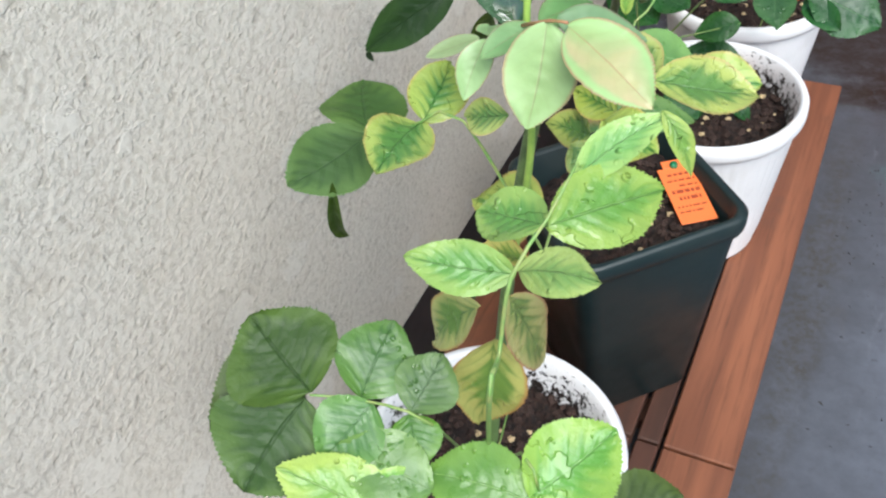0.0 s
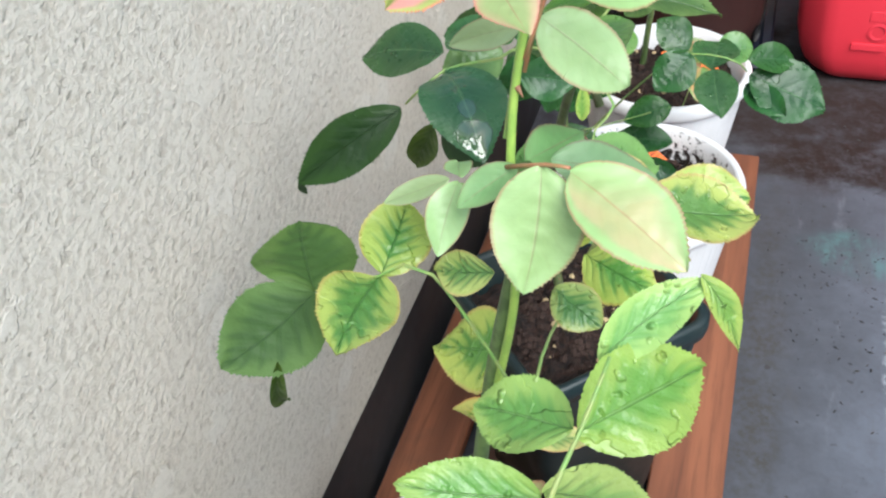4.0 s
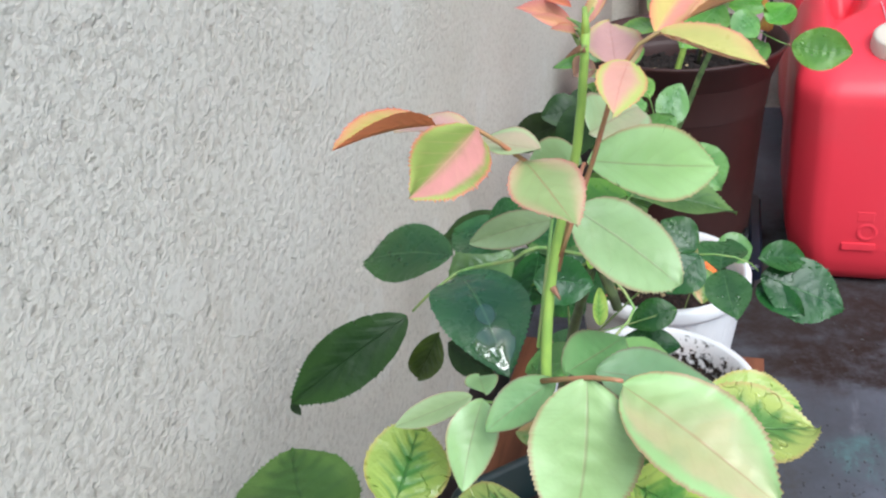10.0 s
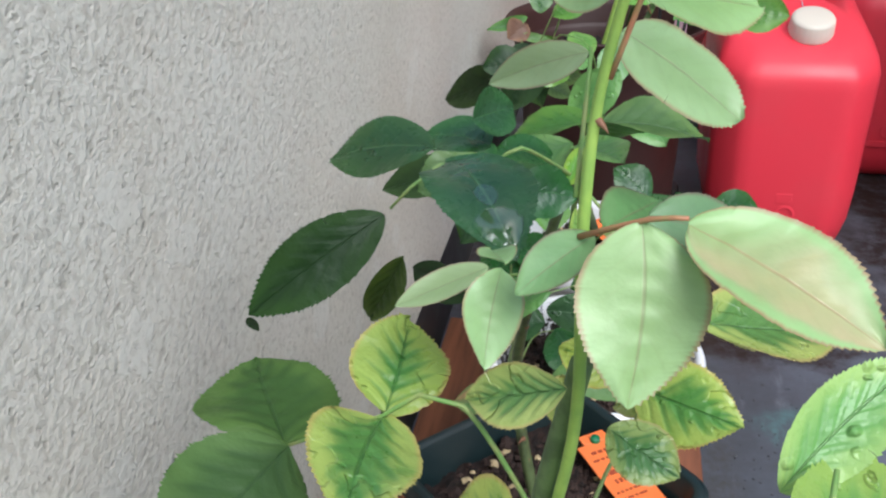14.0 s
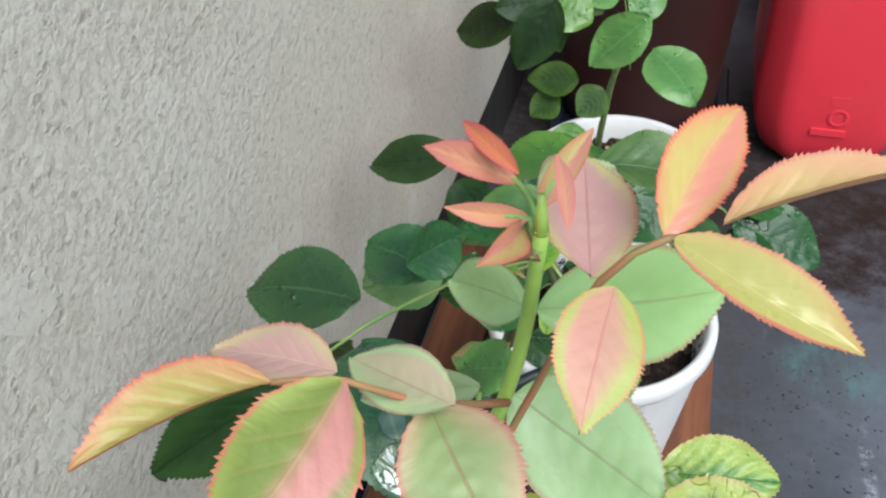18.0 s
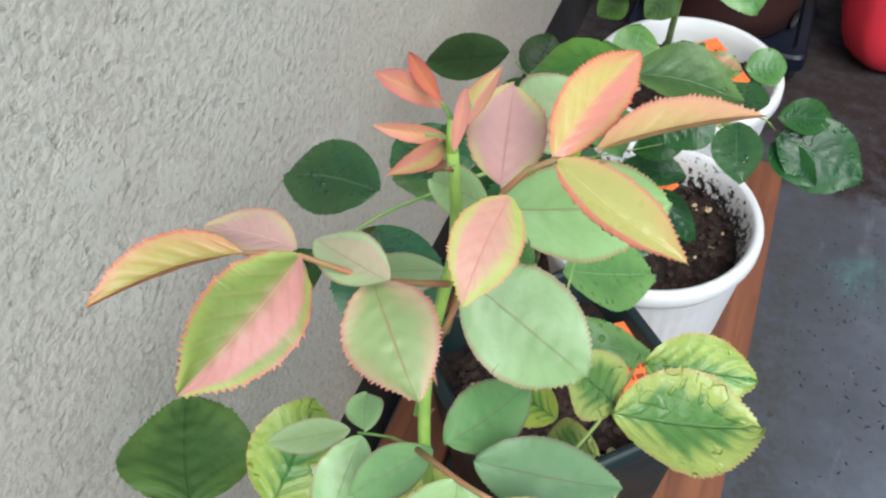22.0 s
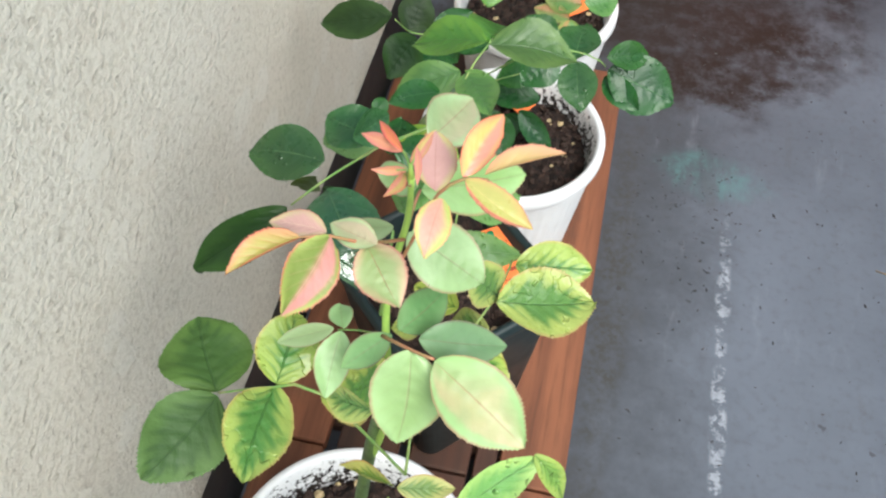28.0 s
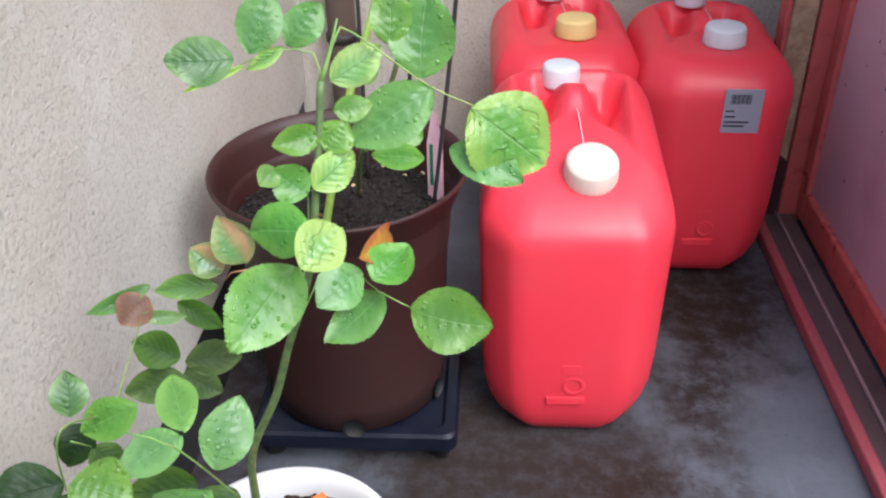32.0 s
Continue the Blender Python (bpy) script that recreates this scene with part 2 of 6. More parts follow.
def floor_paint():
    m = Nodes("floor_paint")
    co = m.tree.nodes.new("ShaderNodeTexCoord").outputs["Object"]
    broad, mid, fine = m.noise(2.3, 5, 0.6), m.noise(9.0, 6, 0.65), m.noise(90.0, 3)
    c = m.mix(m.ramp(broad, 0.35, 0.7), srgb(101, 105, 116), srgb(84, 87, 96))
    c = m.mix(m.ramp(fine, 0.45, 0.8, 0, 0.25), c, srgb(70, 68, 68))

    def stain(x, y, rx, ry, edge, speck=0.25, ragged=1.5):
        sep = m.tree.nodes.new("ShaderNodeSeparateXYZ")
        m.link(co, sep.inputs[0])
        dx = m.math("DIVIDE", m.math("SUBTRACT", sep.outputs[0], x * SIZE), rx * SIZE)
        dy = m.math("DIVIDE", m.math("SUBTRACT", sep.outputs[1], y * SIZE), ry * SIZE)
        d = m.math("SQRT", m.math("ADD", m.math("MULTIPLY", dx, dx), m.math("MULTIPLY", dy, dy)))
        d = m.math("ADD", d, m.math("MULTIPLY", m.math("SUBTRACT", mid, 0.5), ragged))
        return m.math("MULTIPLY", m.ramp(d, 1.0, edge, 0, 1), m.ramp(m.noise(34.0, 5, 0.7), 0.3, 0.62, speck, 1))
    # Soft dark band beside the duckboard: shade laid into the paint colour.
    c = m.mix(m.math("MULTIPLY", stain(*FLOOR_SHADE, 0.85, 1.2), 0.65), c, srgb(56, 56, 58))
    streak = m.tree.nodes.new("ShaderNodeMapping")
    streak.inputs["Scale"].default_value = (1.0, 0.25, 1.0)
    m.link(co, streak.inputs["Vector"])
    scuff = m.add("ShaderNodeTexNoise", Scale=26.0, Detail=6.0, Roughness=0.7)
    m.link(streak.outputs[0], scuff.inputs["Vector"])
    c = m.mix(m.ramp(scuff.outputs["Fac"], 0.58, 0.78, 0, 0.3), c, srgb(134, 137, 148))
    c = m.mix(m.ramp(scuff.outputs["Fac"], 0.42, 0.26, 0, 0.3), c, srgb(82, 78, 76))
    # Rust brown, darkened to carry the shade around the trolley as well.
    rust = srgb(47, 36, 32)
    # Starts from that painted shade; the stains join below, and both dull the gloss.
    dirt = m.math("MULTIPLY", stain(*FLOOR_SHADE, 0.85, 1.2), 0.25)
    for spot in FLOOR_STAINS_SHADE:
        patch = stain(*spot)
        dirt = m.math("MAXIMUM", dirt, patch)
        c = m.mix(m.math("MULTIPLY", patch, 0.9), c, rust)
    c = m.mix(m.math("MULTIPLY", m.math("MULTIPLY", stain(*FLOOR_GREEN, 0.0, 2.6), m.ramp(scuff.outputs["Fac"], 0.4, 0.6, 0.2, 1.0)), 0.5), c, srgb(92, 132, 132))
    c = m.mix(m.ramp(m.noise(55.0, 2, 0.4), 0.72, 0.78, 0, 0.55), c, srgb(52, 46, 42))
    chip = m.math("MULTIPLY", stain(*FLOOR_CHIPS), m.ramp(m.noise(48.0, 5, 0.75), 0.48, 0.56))
    c = m.mix(m.math("MULTIPLY", chip, 0.6), c, srgb(176, 179, 188))
    # Brownish grey speckled strip along the duckboard's edge.
    edge_strip = m.math("MULTIPLY", stain(*FLOOR_EDGE), m.ramp(m.noise(120.0, 3, 0.6), 0.4, 0.6, 0.3, 1.0))
    c = m.mix(m.math("MULTIPLY", edge_strip, 0.7), c, srgb(66, 62, 56))
    m.bump(m.math("ADD", fine, m.math("MULTIPLY", mid, 1.5)), 0.3, 0.0006)
    m.link(m.ramp(dirt, 0.0, 1.0, 0.2, 0.08), m.shader.inputs["Specular IOR Level"])
    return m.finish(c, m.math("ADD", m.ramp(mid, 0.3, 0.7, 0.45, 0.65), m.math("MULTIPLY", dirt, 0.3)))


def wood(name, light, dark):
    m = Nodes(name)
    co = m.tree.nodes.new("ShaderNodeTexCoord").outputs["Object"]
    stretch = m.tree.nodes.new("ShaderNodeMapping")
    stretch.inputs["Scale"].default_value = (1.0, 0.06, 1.0)
    info = m.tree.nodes.new("ShaderNodeObjectInfo")
    m.link(co, stretch.inputs["Vector"])
    m.link(info.outputs["Random"], stretch.inputs["Location"])
    grain = m.add("ShaderNodeTexNoise", Scale=150.0, Detail=5.0, Roughness=0.65)
    rings = m.add("ShaderNodeTexNoise", Scale=38.0, Detail=2.0)
    for node in (grain, rings):
        m.link(stretch.outputs[0], node.inputs["Vector"])
    c = m.mix(m.ramp(rings.outputs["Fac"], 0.3, 0.7), light, dark)
    c = m.mix(m.ramp(grain.outputs["Fac"], 0.45, 0.75, 0, 0.55), c, tuple(v * 0.45 for v in dark[:3]) + (1,))
    c = m.mix(m.ramp(m.noise(14, 4), 0.55, 0.8, 0, 0.4), c, srgb(84, 62, 50))
    m.bump(grain.outputs["Fac"], 0.35, 0.0006)
    return m.finish(c, 0.62)


def soil_mat(name, base, dark):
    m = Nodes(name)
    n, f = m.noise(130, 5, 0.7), m.noise(480, 3, 0.6)
    c = m.mix(m.ramp(n, 0.35, 0.68), dark, base)
    c = m.mix(m.ramp(f, 0.62, 0.75, 0, 0.4), c, srgb(128, 100, 74))
    m.bump(m.math("ADD", n, f), 1.0, 0.005)
    return m.finish(c, 0.9)


def leaf_mat(name, body, margin, vein, rough=0.35, inner=None, bias=0.0, mottle=0.35, spread=0.5, through=0.22, edge=None, sheen=0.5, veins=0.12, wet=0.0, drops=0.0, rib=0.45, film=(), relief=0.6, turned=None):
    """A leaflet's skin: body to margin across the blade, veins along the leaf's own length and width, wet patches and water beads."""
    m = Nodes(name)
    uv = m.tree.nodes.new("ShaderNodeUVMap").outputs[0]
    sep = m.tree.nodes.new("ShaderNodeSeparateXYZ")
    m.link(uv, sep.inputs[0])
    u, v = sep.outputs[0], sep.outputs[1]
    side = m.math("MULTIPLY", m.math("SUBTRACT", u, 0.5), 2.0)
    x = m.math("ABSOLUTE", side)
    blot, big, tiny = m.noise(95.0, 3, 0.6), m.noise(32.0, 2), m.noise(900.0, 2)
    wander = m.math("MULTIPLY", m.math("SUBTRACT", big, 0.5), 0.9)
    phase = m.math("FRACT", m.math("ADD", m.math("SUBTRACT", m.math("MULTIPLY", v, 6.5), m.math("MULTIPLY", m.math("POWER", x, 0.8), 2.0)), wander))
    tri = m.math("ABSOLUTE", m.math("SUBTRACT", phase, 0.5))
    lateral = m.math("MULTIPLY", m.ramp(tri, 0.13, 0.0), m.ramp(x, 0.98, 0.6, 0, 1))
    broad = m.math("MULTIPLY", m.ramp(tri, 0.34, 0.05), m.ramp(x, 1.0, 0.5, 0, 1))
    midrib = m.ramp(x, 0.045, 0.01)
    far = m.math("ADD", m.math("MULTIPLY", x, 0.75), m.math("MULTIPLY", m.math("ABSOLUTE", m.math("SUBTRACT", v, 0.45)), 0.9))
    far = m.math("ADD", far, m.math("MULTIPLY", m.math("SUBTRACT", big, 0.5), mottle * 2))
    far = m.math("SUBTRACT", far, m.math("MULTIPLY", m.math("MULTIPLY", broad, m.ramp(blot, 0.3, 0.6, 0.3, 1.0)), veins))
    far = m.math("ADD", far, m.math("MULTIPLY", m.math("SUBTRACT", blot, 0.5), mottle))
    c = m.mix(m.ramp(far, spread - 0.25, spread + 0.35), body, margin)
    if inner is not None:
        one = m.ramp(m.math("ADD", m.math("MULTIPLY", side, bias), m.math("MULTIPLY", m.math("SUBTRACT", big, 0.5), 0.8)), -0.25, 0.3)
        inside = m.math("MULTIPLY", one, m.ramp(m.math("ADD", x, m.math("MULTIPLY", m.math("SUBTRACT", blot, 0.5), 0.5)), 0.9, 0.62))
        c = m.mix(m.math("MULTIPLY", inside, 0.9), c, inner)
    c = m.mix(m.ramp(blot, 0.3, 0.75, 0, 0.2), c, tuple(k * 0.6 for k in body[:3]) + (1,))
    c = m.mix(m.math("MULTIPLY", lateral, veins), c, vein)
    c = m.mix(m.math("MULTIPLY", midrib, rib), c, vein)
    if edge is not None:
        c = m.mix(m.ramp(x, 0.88, 1.0, 0, 0.8), c, edge)
    if turned is not None:
        way, lo, hi, shade = turned
        ragged = m.math("ADD", m.math("MULTIPLY", side, way), m.math("MULTIPLY", m.math("SUBTRACT", blot, 0.5), 0.25))
        c = m.mix(m.ramp(ragged, lo, hi), c, m.mix(m.ramp(big, 0.35, 0.65), shade, tuple(k * 0.78 for k in shade[:3]) + (1,)))
    each = m.tree.nodes.new("ShaderNodeObjectInfo").outputs["Random"]
    vary = m.add("ShaderNodeHueSaturation")
    m.link(m.ramp(each, 0.0, 1.0, 0.487, 0.513), vary.inputs["Hue"])
    m.link(m.math("ADD", m.math("MULTIPLY", m.math("FRACT", m.math("MULTIPLY", each, 7.3)), 0.3), 0.82), vary.inputs["Value"])
    m.link(m.math("ADD", m.math("MULTIPLY", m.math("FRACT", m.math("MULTIPLY", each, 13.7)), 0.24), 0.84), vary.inputs["Saturation"])
    m.link(c, vary.inputs["Color"])
    c = vary.outputs["Color"]
    crinkle = m.noise(210.0, 3, 0.6)
    quilt = m.math("ADD", m.math("MULTIPLY", blot, 0.9), m.math("MULTIPLY", crinkle, 0.45))
    quilt = m.math("SUBTRACT", quilt, m.math("ADD", m.math("MULTIPLY", broad, 0.03 + veins * 0.9), m.math("MULTIPLY", midrib, 0.5)))
    gloss = m.ramp(blot, 0.3, 0.7, rough - 0.06, rough + 0.12)
    if wet:
        pool = m.ramp(m.noise(48.0, 3, 0.55), 0.63 - 0.1 * wet, 0.66 - 0.1 * wet)
        gloss = m.math("SUBTRACT", gloss, m.math("MULTIPLY", pool, rough - 0.1))
        quilt = m.math("MULTIPLY", quilt, m.math("SUBTRACT", 1.0, m.math("MULTIPLY", pool, 0.9)))
    if film:
        sheet = None
        for fu, fv, ru, rv in film:
            du = m.math("DIVIDE", m.math("SUBTRACT", u, fu), ru)
            dv = m.math("DIVIDE", m.math("SUBTRACT", v, fv), rv)
            d = m.math("ADD", m.math("SQRT", m.math("ADD", m.math("MULTIPLY", du, du), m.math("MULTIPLY", dv, dv))), m.math("MULTIPLY", m.math("SUBTRACT", m.noise(85.0, 3, 0.6), 0.5), 1.0))
            one = m.ramp(d, 1.0, 0.88)
            sheet = one if sheet is None else m.math("MAXIMUM", sheet, one)
        m.link(sheet, m.shader.inputs["Coat Weight"])
        m.shader.inputs["Coat Roughness"].default_value = 0.06
        m.shader.inputs["Coat IOR"].default_value = 2.0
        gloss = m.math("SUBTRACT", gloss, m.math("MULTIPLY", sheet, rough - 0.1))
        quilt = m.math("MULTIPLY", quilt, m.math("SUBTRACT", 1.0, sheet))
    if drops:
        co = m.tree.nodes.new("ShaderNodeTexCoord").outputs["Object"]
        cell = m.add("ShaderNodeTexVoronoi", Scale=190.0, Randomness=1.0)
        m.link(co, cell.inputs["Vector"])
        pick = m.ramp(m.noise(75.0, 2), 0.64 - 0.12 * drops, 0.69 - 0.12 * drops)
        bead = m.math("MULTIPLY", m.ramp(m.math("ADD", cell.outputs["Distance"], m.math("MULTIPLY", m.math("SUBTRACT", crinkle, 0.5), 0.5)), 0.36, 0.08), pick)
        quilt = m.math("ADD", quilt, m.math("MULTIPLY", bead, 1.1))
        gloss = m.math("SUBTRACT", gloss, m.math("MULTIPLY", m.ramp(bead, 0.02, 0.12), rough - 0.1))
    quilt = m.math("ADD", quilt, m.math("MULTIPLY", tiny, 0.08))
    bump = m.bump(quilt, relief, 0.0011)
    m.finish(c, gloss)
    m.shader.inputs["Specular IOR Level"].default_value = sheen
    glow = m.add("ShaderNodeBsdfTranslucent")
    m.link(m.mix(0.12, c, (0.35, 0.5, 0.08, 1), "MIX"), glow.inputs["Color"])
    m.link(bump.outputs["Normal"], glow.inputs["Normal"])
    both = m.add("ShaderNodeMixShader", Fac=through)
    m.link(m.shader.outputs[0], both.inputs[1])
    m.link(glow.outputs[0], both.inputs[2])
    m.link(both.outputs[0], m.tree.nodes["Material Output"].inputs["Surface"])
    return m.material


def stem_mat(name, color, other):
    m = Nodes(name)
    n = m.noise(120, 4)
    m.bump(n, 0.3, 0.0005)
    return m.finish(m.mix(m.ramp(n, 0.35, 0.7), color, other), 0.5)

# ---- plan ----
# Real rust stains, widened so they also paint shade around trolley and cans.
FLOOR_STAINS_SHADE = [(0.0, 1.99, 0.24, 0.99, 0.3, 0.7), (0.52, 1.61, 0.39, 0.36, 0.4, 0.7), (0.885, 2.13, 0.30, 0.47, 0.3, 0.6), (0.725, 1.516, 0.21, 0.13, 0.15), (0.855, 1.765, 0.11, 0.21, 0.2), (0.595, 1.386, 0.20, 0.09, 0.5), (0.90, 2.046, 0.137, 0.22, 0.5)]
# Shade along the duckboard, painted into the floor colour.
FLOOR_SHADE = (0.425, 1.15, 0.27, 1.4, 0.3)
FLOOR_CHIPS = (0.632, 0.734, 0.014, 0.37, 0.5)
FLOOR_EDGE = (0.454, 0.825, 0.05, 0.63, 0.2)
FLOOR_GREEN = (0.60, 1.14, 0.13, 0.07, 0.3)
BOARD = 0.045
WALL_TOP = 0.924

STUCCO, PAINT = stucco(), floor_paint()
CEDAR = wood("cedar_board", srgb(140, 87, 60), srgb(108, 65, 45))
# Cedar again, darkened for the shade beneath and behind the pots.
CEDAR_SHADED = wood("cedar_board_shaded", srgb(78, 48, 36), srgb(62, 40, 31))
KERB = plastic("dark_kerb", srgb(48, 46, 48), 0.6, 0.35, 12.0, srgb(76, 66, 58))
WHITE = plastic("white_plastic", srgb(226, 224, 226), 0.38, 0.12, 26.0, srgb(150, 140, 130))
GREEN_POT = plastic("dark_green_plastic", srgb(20, 37, 39), 0.4, 0.3, 14.0, srgb(60, 60, 56))
BROWN_POT = plastic("brown_plastic", srgb(55, 28, 25), 0.5, 0.4, 9.0, srgb(38, 25, 23))
NAVY = plastic("navy_plastic", srgb(9, 16, 34), 0.42, 0.3, 14.0, srgb(40, 40, 44))
RED = plastic("red_polythene", srgb(226, 56, 72), 0.38, 0.12, 7.0, srgb(190, 90, 90))
CAP = plastic("cream_cap", srgb(216, 204, 190), 0.4, 0.12, 40.0, srgb(200, 180, 150))
CAP_WHITE = plastic("white_cap", srgb(208, 210, 218), 0.4, 0.12, 40.0, srgb(180, 180, 180))
CAP_YELLOW = plastic("yellowed_cap", srgb(226, 196, 130), 0.45, 0.15, 40.0, srgb(170, 140, 90))
RUBBER = plastic("black_rubber", srgb(24, 24, 26), 0.6, 0.2)
SOIL_DARK = soil_mat("dark_potting_mix", srgb(46, 30, 25), srgb(17, 12, 11))
SOIL = soil_mat("potting_mix", srgb(66, 44, 36), srgb(28, 21, 19))
DOOR_RED = plastic("red_brown_paint", srgb(196, 94, 92), 0.3, 0.35, 16.0, srgb(100, 54, 50))
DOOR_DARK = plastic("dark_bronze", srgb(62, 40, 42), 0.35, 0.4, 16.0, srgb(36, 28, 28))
SILL = plastic("mauve_sill_paint", srgb(170, 82, 92), 0.35, 0.6, 34.0, srgb(150, 104, 106))
TRACK = plastic("grey_brown_track", srgb(92, 78, 78), 0.35, 0.5, 16.0, srgb(52, 42, 42))
RAIL = plastic("worn_rail", srgb(160, 138, 142), 0.35, 0.4, 20.0, srgb(90, 74, 74))
PANEL = plastic("plum_panel", srgb(206, 170, 188), 0.14, 0.3, 5.0, srgb(120, 84, 92))
JAMB = wood("jamb_wood", srgb(196, 170, 138), srgb(164, 138, 108))

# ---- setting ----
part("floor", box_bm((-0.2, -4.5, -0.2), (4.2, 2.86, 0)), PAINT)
tagged(bpy.data.objects["floor"], "grey painted balcony floor with brown rust stains and painted shade", "floor", kind="structure")


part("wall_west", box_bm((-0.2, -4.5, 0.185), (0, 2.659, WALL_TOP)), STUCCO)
tagged(bpy.data.objects["wall_west"], "pale grey stucco parapet wall with rough trowelled relief", "wall", kind="structure")
part("wall_cap", box_bm((-0.215, -4.5, WALL_TOP + 0.0002), (0.003, 2.659, WALL_TOP + 0.013), 0.003), KERB)
tagged(bpy.data.objects["wall_cap"], "dark brown metal coping along the top of the parapet", "coping", kind="structure")
part("baseboard", box_bm((-0.2, -4.5, 0.0), (-0.010, 2.659, 0.185)), KERB)
tagged(bpy.data.objects["baseboard"], "dark grey plinth strip under the stucco", "baseboard", kind="structure")
part("wall_north", box_bm((-0.2, 2.66, 0), (4.2, 2.86, 2.6)), STUCCO)
tagged(bpy.data.objects["wall_north"], "pale rendered end wall behind the cans", "wall", kind="structure")

part("wall_south", box_bm((0.001, -4.5, 0), (4.2, -4.35, 1.3)), STUCCO)
tagged(bpy.data.objects["wall_south"], "low rendered parapet closing the balcony", "wall", kind="structure")
part("parapet", box_bm((4.05, -4.349, 0), (4.2, 2.659, 1.0)), STUCCO)
tagged(bpy.data.objects["parapet"], "low rendered parapet along the open side", "wall", kind="structure")


def white_pot(x, y, turn, radius=0.130, height=0.250, label="white ribbed plastic plant pot on the wooden duckboard", flecked=True):
    pot = thing("plant_pot", (x, y, BOARD), label, "plant pot", "white plant pots", turn)
    r0, r1 = radius * 0.70, radius * 0.925
    rows = [(r0 - 0.01, 0.0), (r0, 0.003)]
    for k in range(9):
        u = k / 8
        rows.append((r0 + (r1 - r0) * u, 0.006 + (height - 0.032) * u))
    verts, faces = lathe(rows, 144, lambda k, z: 0.0022 * (k % 3 == 0) if 0.02 < z < height - 0.04 else 0)
    mesh_object("body", verts, faces, WHITE, pot, "ribbed tapering wall")
    rim = [(r1, height - 0.028), (radius - 0.003, height - 0.024), (radius, height - 0.018), (radius, height - 0.006), (radius - 0.003, height),
           (radius - 0.008, height + 0.001), (radius - 0.012, height - 0.002), (radius - 0.015, height - 0.02), (r1 - 0.012, height - 0.05), (r1 - 0.02, height - 0.09)]
    verts, faces = lathe(rim, 96)
    mesh_object("rim", verts, faces, WHITE_RIM if flecked else WHITE, pot, "rolled white rim flecked with dry soil inside" if flecked else "rolled white rim")
    return pot


def soil_disc(x, y, z, radius, seed, square=False, stones=26, mix=None):
    rnd = random.Random(seed)
    rings, steps = 40, 120
    verts, faces = [], []
    for i in range(rings + 1):
        r = radius * i / rings
        for k in range(steps):
            a = 2 * math.pi * k / steps
            rr = r
            if square:
                rr = r / max(abs(math.cos(a)), abs(math.sin(a))) * 0.985
            px, py = rr * math.cos(a), rr * math.sin(a)
            h = 0.010 * noise.noise((px * 22 + seed, py * 22, 0)) + 0.009 * noise.noise((px * 75, py * 75 + seed, 3)) + 0.006 * noise.noise((px * 190, py * 190 + seed, 3))
            verts.append((px, py, h - 0.006 * (i / rings) ** 4))
    for i in range(rings):
        for k in range(steps):
            n = (k + 1) % steps
            faces.append((i * steps + k, i * steps + n, (i + 1) * steps + n, (i + 1) * steps + k))
    ob = mesh_object("potting_soil", verts, faces, mix or SOIL)
    ob.matrix_world = spot(x, y, z)
    tagged(ob, "dark brown crumbly potting soil with pale pumice grains", "soil", kind="stuff")
    dark = CLOD_DARK if mix else CLOD
    for mat, count in ((PUMICE, stones), (dark, 900 if mix else 420)):
        gv, gf = [], []
        for _ in range(count):
            a, r = rnd.uniform(0, 6.283), radius * math.sqrt(rnd.uniform(0, 0.9))
            s = rnd.uniform(0.0022, 0.0062) if mat is PUMICE else rnd.uniform(0.0014, 0.0062)
            px, py = r * math.cos(a), r * math.sin(a)
            pz = 0.010 * noise.noise((px * 22 + seed, py * 22, 0)) + 0.009 * noise.noise((px * 75, py * 75 + seed, 3))
            base = len(gv)
            for i, j, q in ((1, 0, 0), (-1, 0, 0), (0, 1, 0), (0, -1, 0), (0, 0, 1), (0, 0, -1), (.6, .6, .6), (-.6, .6, .6), (.6, -.6, .6), (-.6, -.6, .6)):
                k = s * rnd.uniform(0.75, 1.2)
                gv.append((px + i * k, py + j * k, pz + q * k * 0.8))
            gf += [tuple(base + n for n in f) for f in ((0, 2, 6), (2, 4, 6), (4, 0, 6), (2, 1, 7), (1, 4, 7), (4, 2, 7), (0, 4, 8), (4, 3, 8), (3, 0, 8), (1, 3, 9), (3, 4, 9), (4, 1, 9), (2, 0, 5), (1, 2, 5), (3, 1, 5), (0, 3, 5))]
        mesh_object("pumice" if mat is PUMICE else "crumb", gv, gf, mat, ob, "pale pumice grains" if mat is PUMICE else "dark soil crumbs", smooth=False)
        tagged(bpy.context.scene.collection.objects[-1], kind="stuff")
    return ob


def rim_mat():
    m = Nodes("white_rim")
    co = m.tree.nodes.new("ShaderNodeTexCoord").outputs["Object"]
    sep = m.tree.nodes.new("ShaderNodeSeparateXYZ")
    m.link(co, sep.inputs[0])
    radius = m.math("SQRT", m.math("ADD", m.math("MULTIPLY", sep.outputs[0], sep.outputs[0]), m.math("MULTIPLY", sep.outputs[1], sep.outputs[1])))
    inside = m.ramp(radius, 0.1195 * SIZE, 0.1165 * SIZE)
    low = m.ramp(sep.outputs[2], 0.246 * SIZE, 0.205 * SIZE, -0.03, 0.1)
    fleck = m.ramp(m.math("ADD", m.noise(150, 5, 0.75), low), 0.55, 0.575)
    c = m.mix(m.math("MULTIPLY", inside, fleck), srgb(228, 226, 228), srgb(36, 28, 26))
    return m.finish(c, 0.42)


WHITE_RIM = rim_mat()
PUMICE = plastic("pumice", srgb(196, 172, 132), 0.9, 0.3, 90, srgb(120, 96, 70))
CLOD_DARK = plastic("black_soil_crumb", srgb(30, 23, 20), 0.85, 0.4, 90, srgb(13, 11, 11))
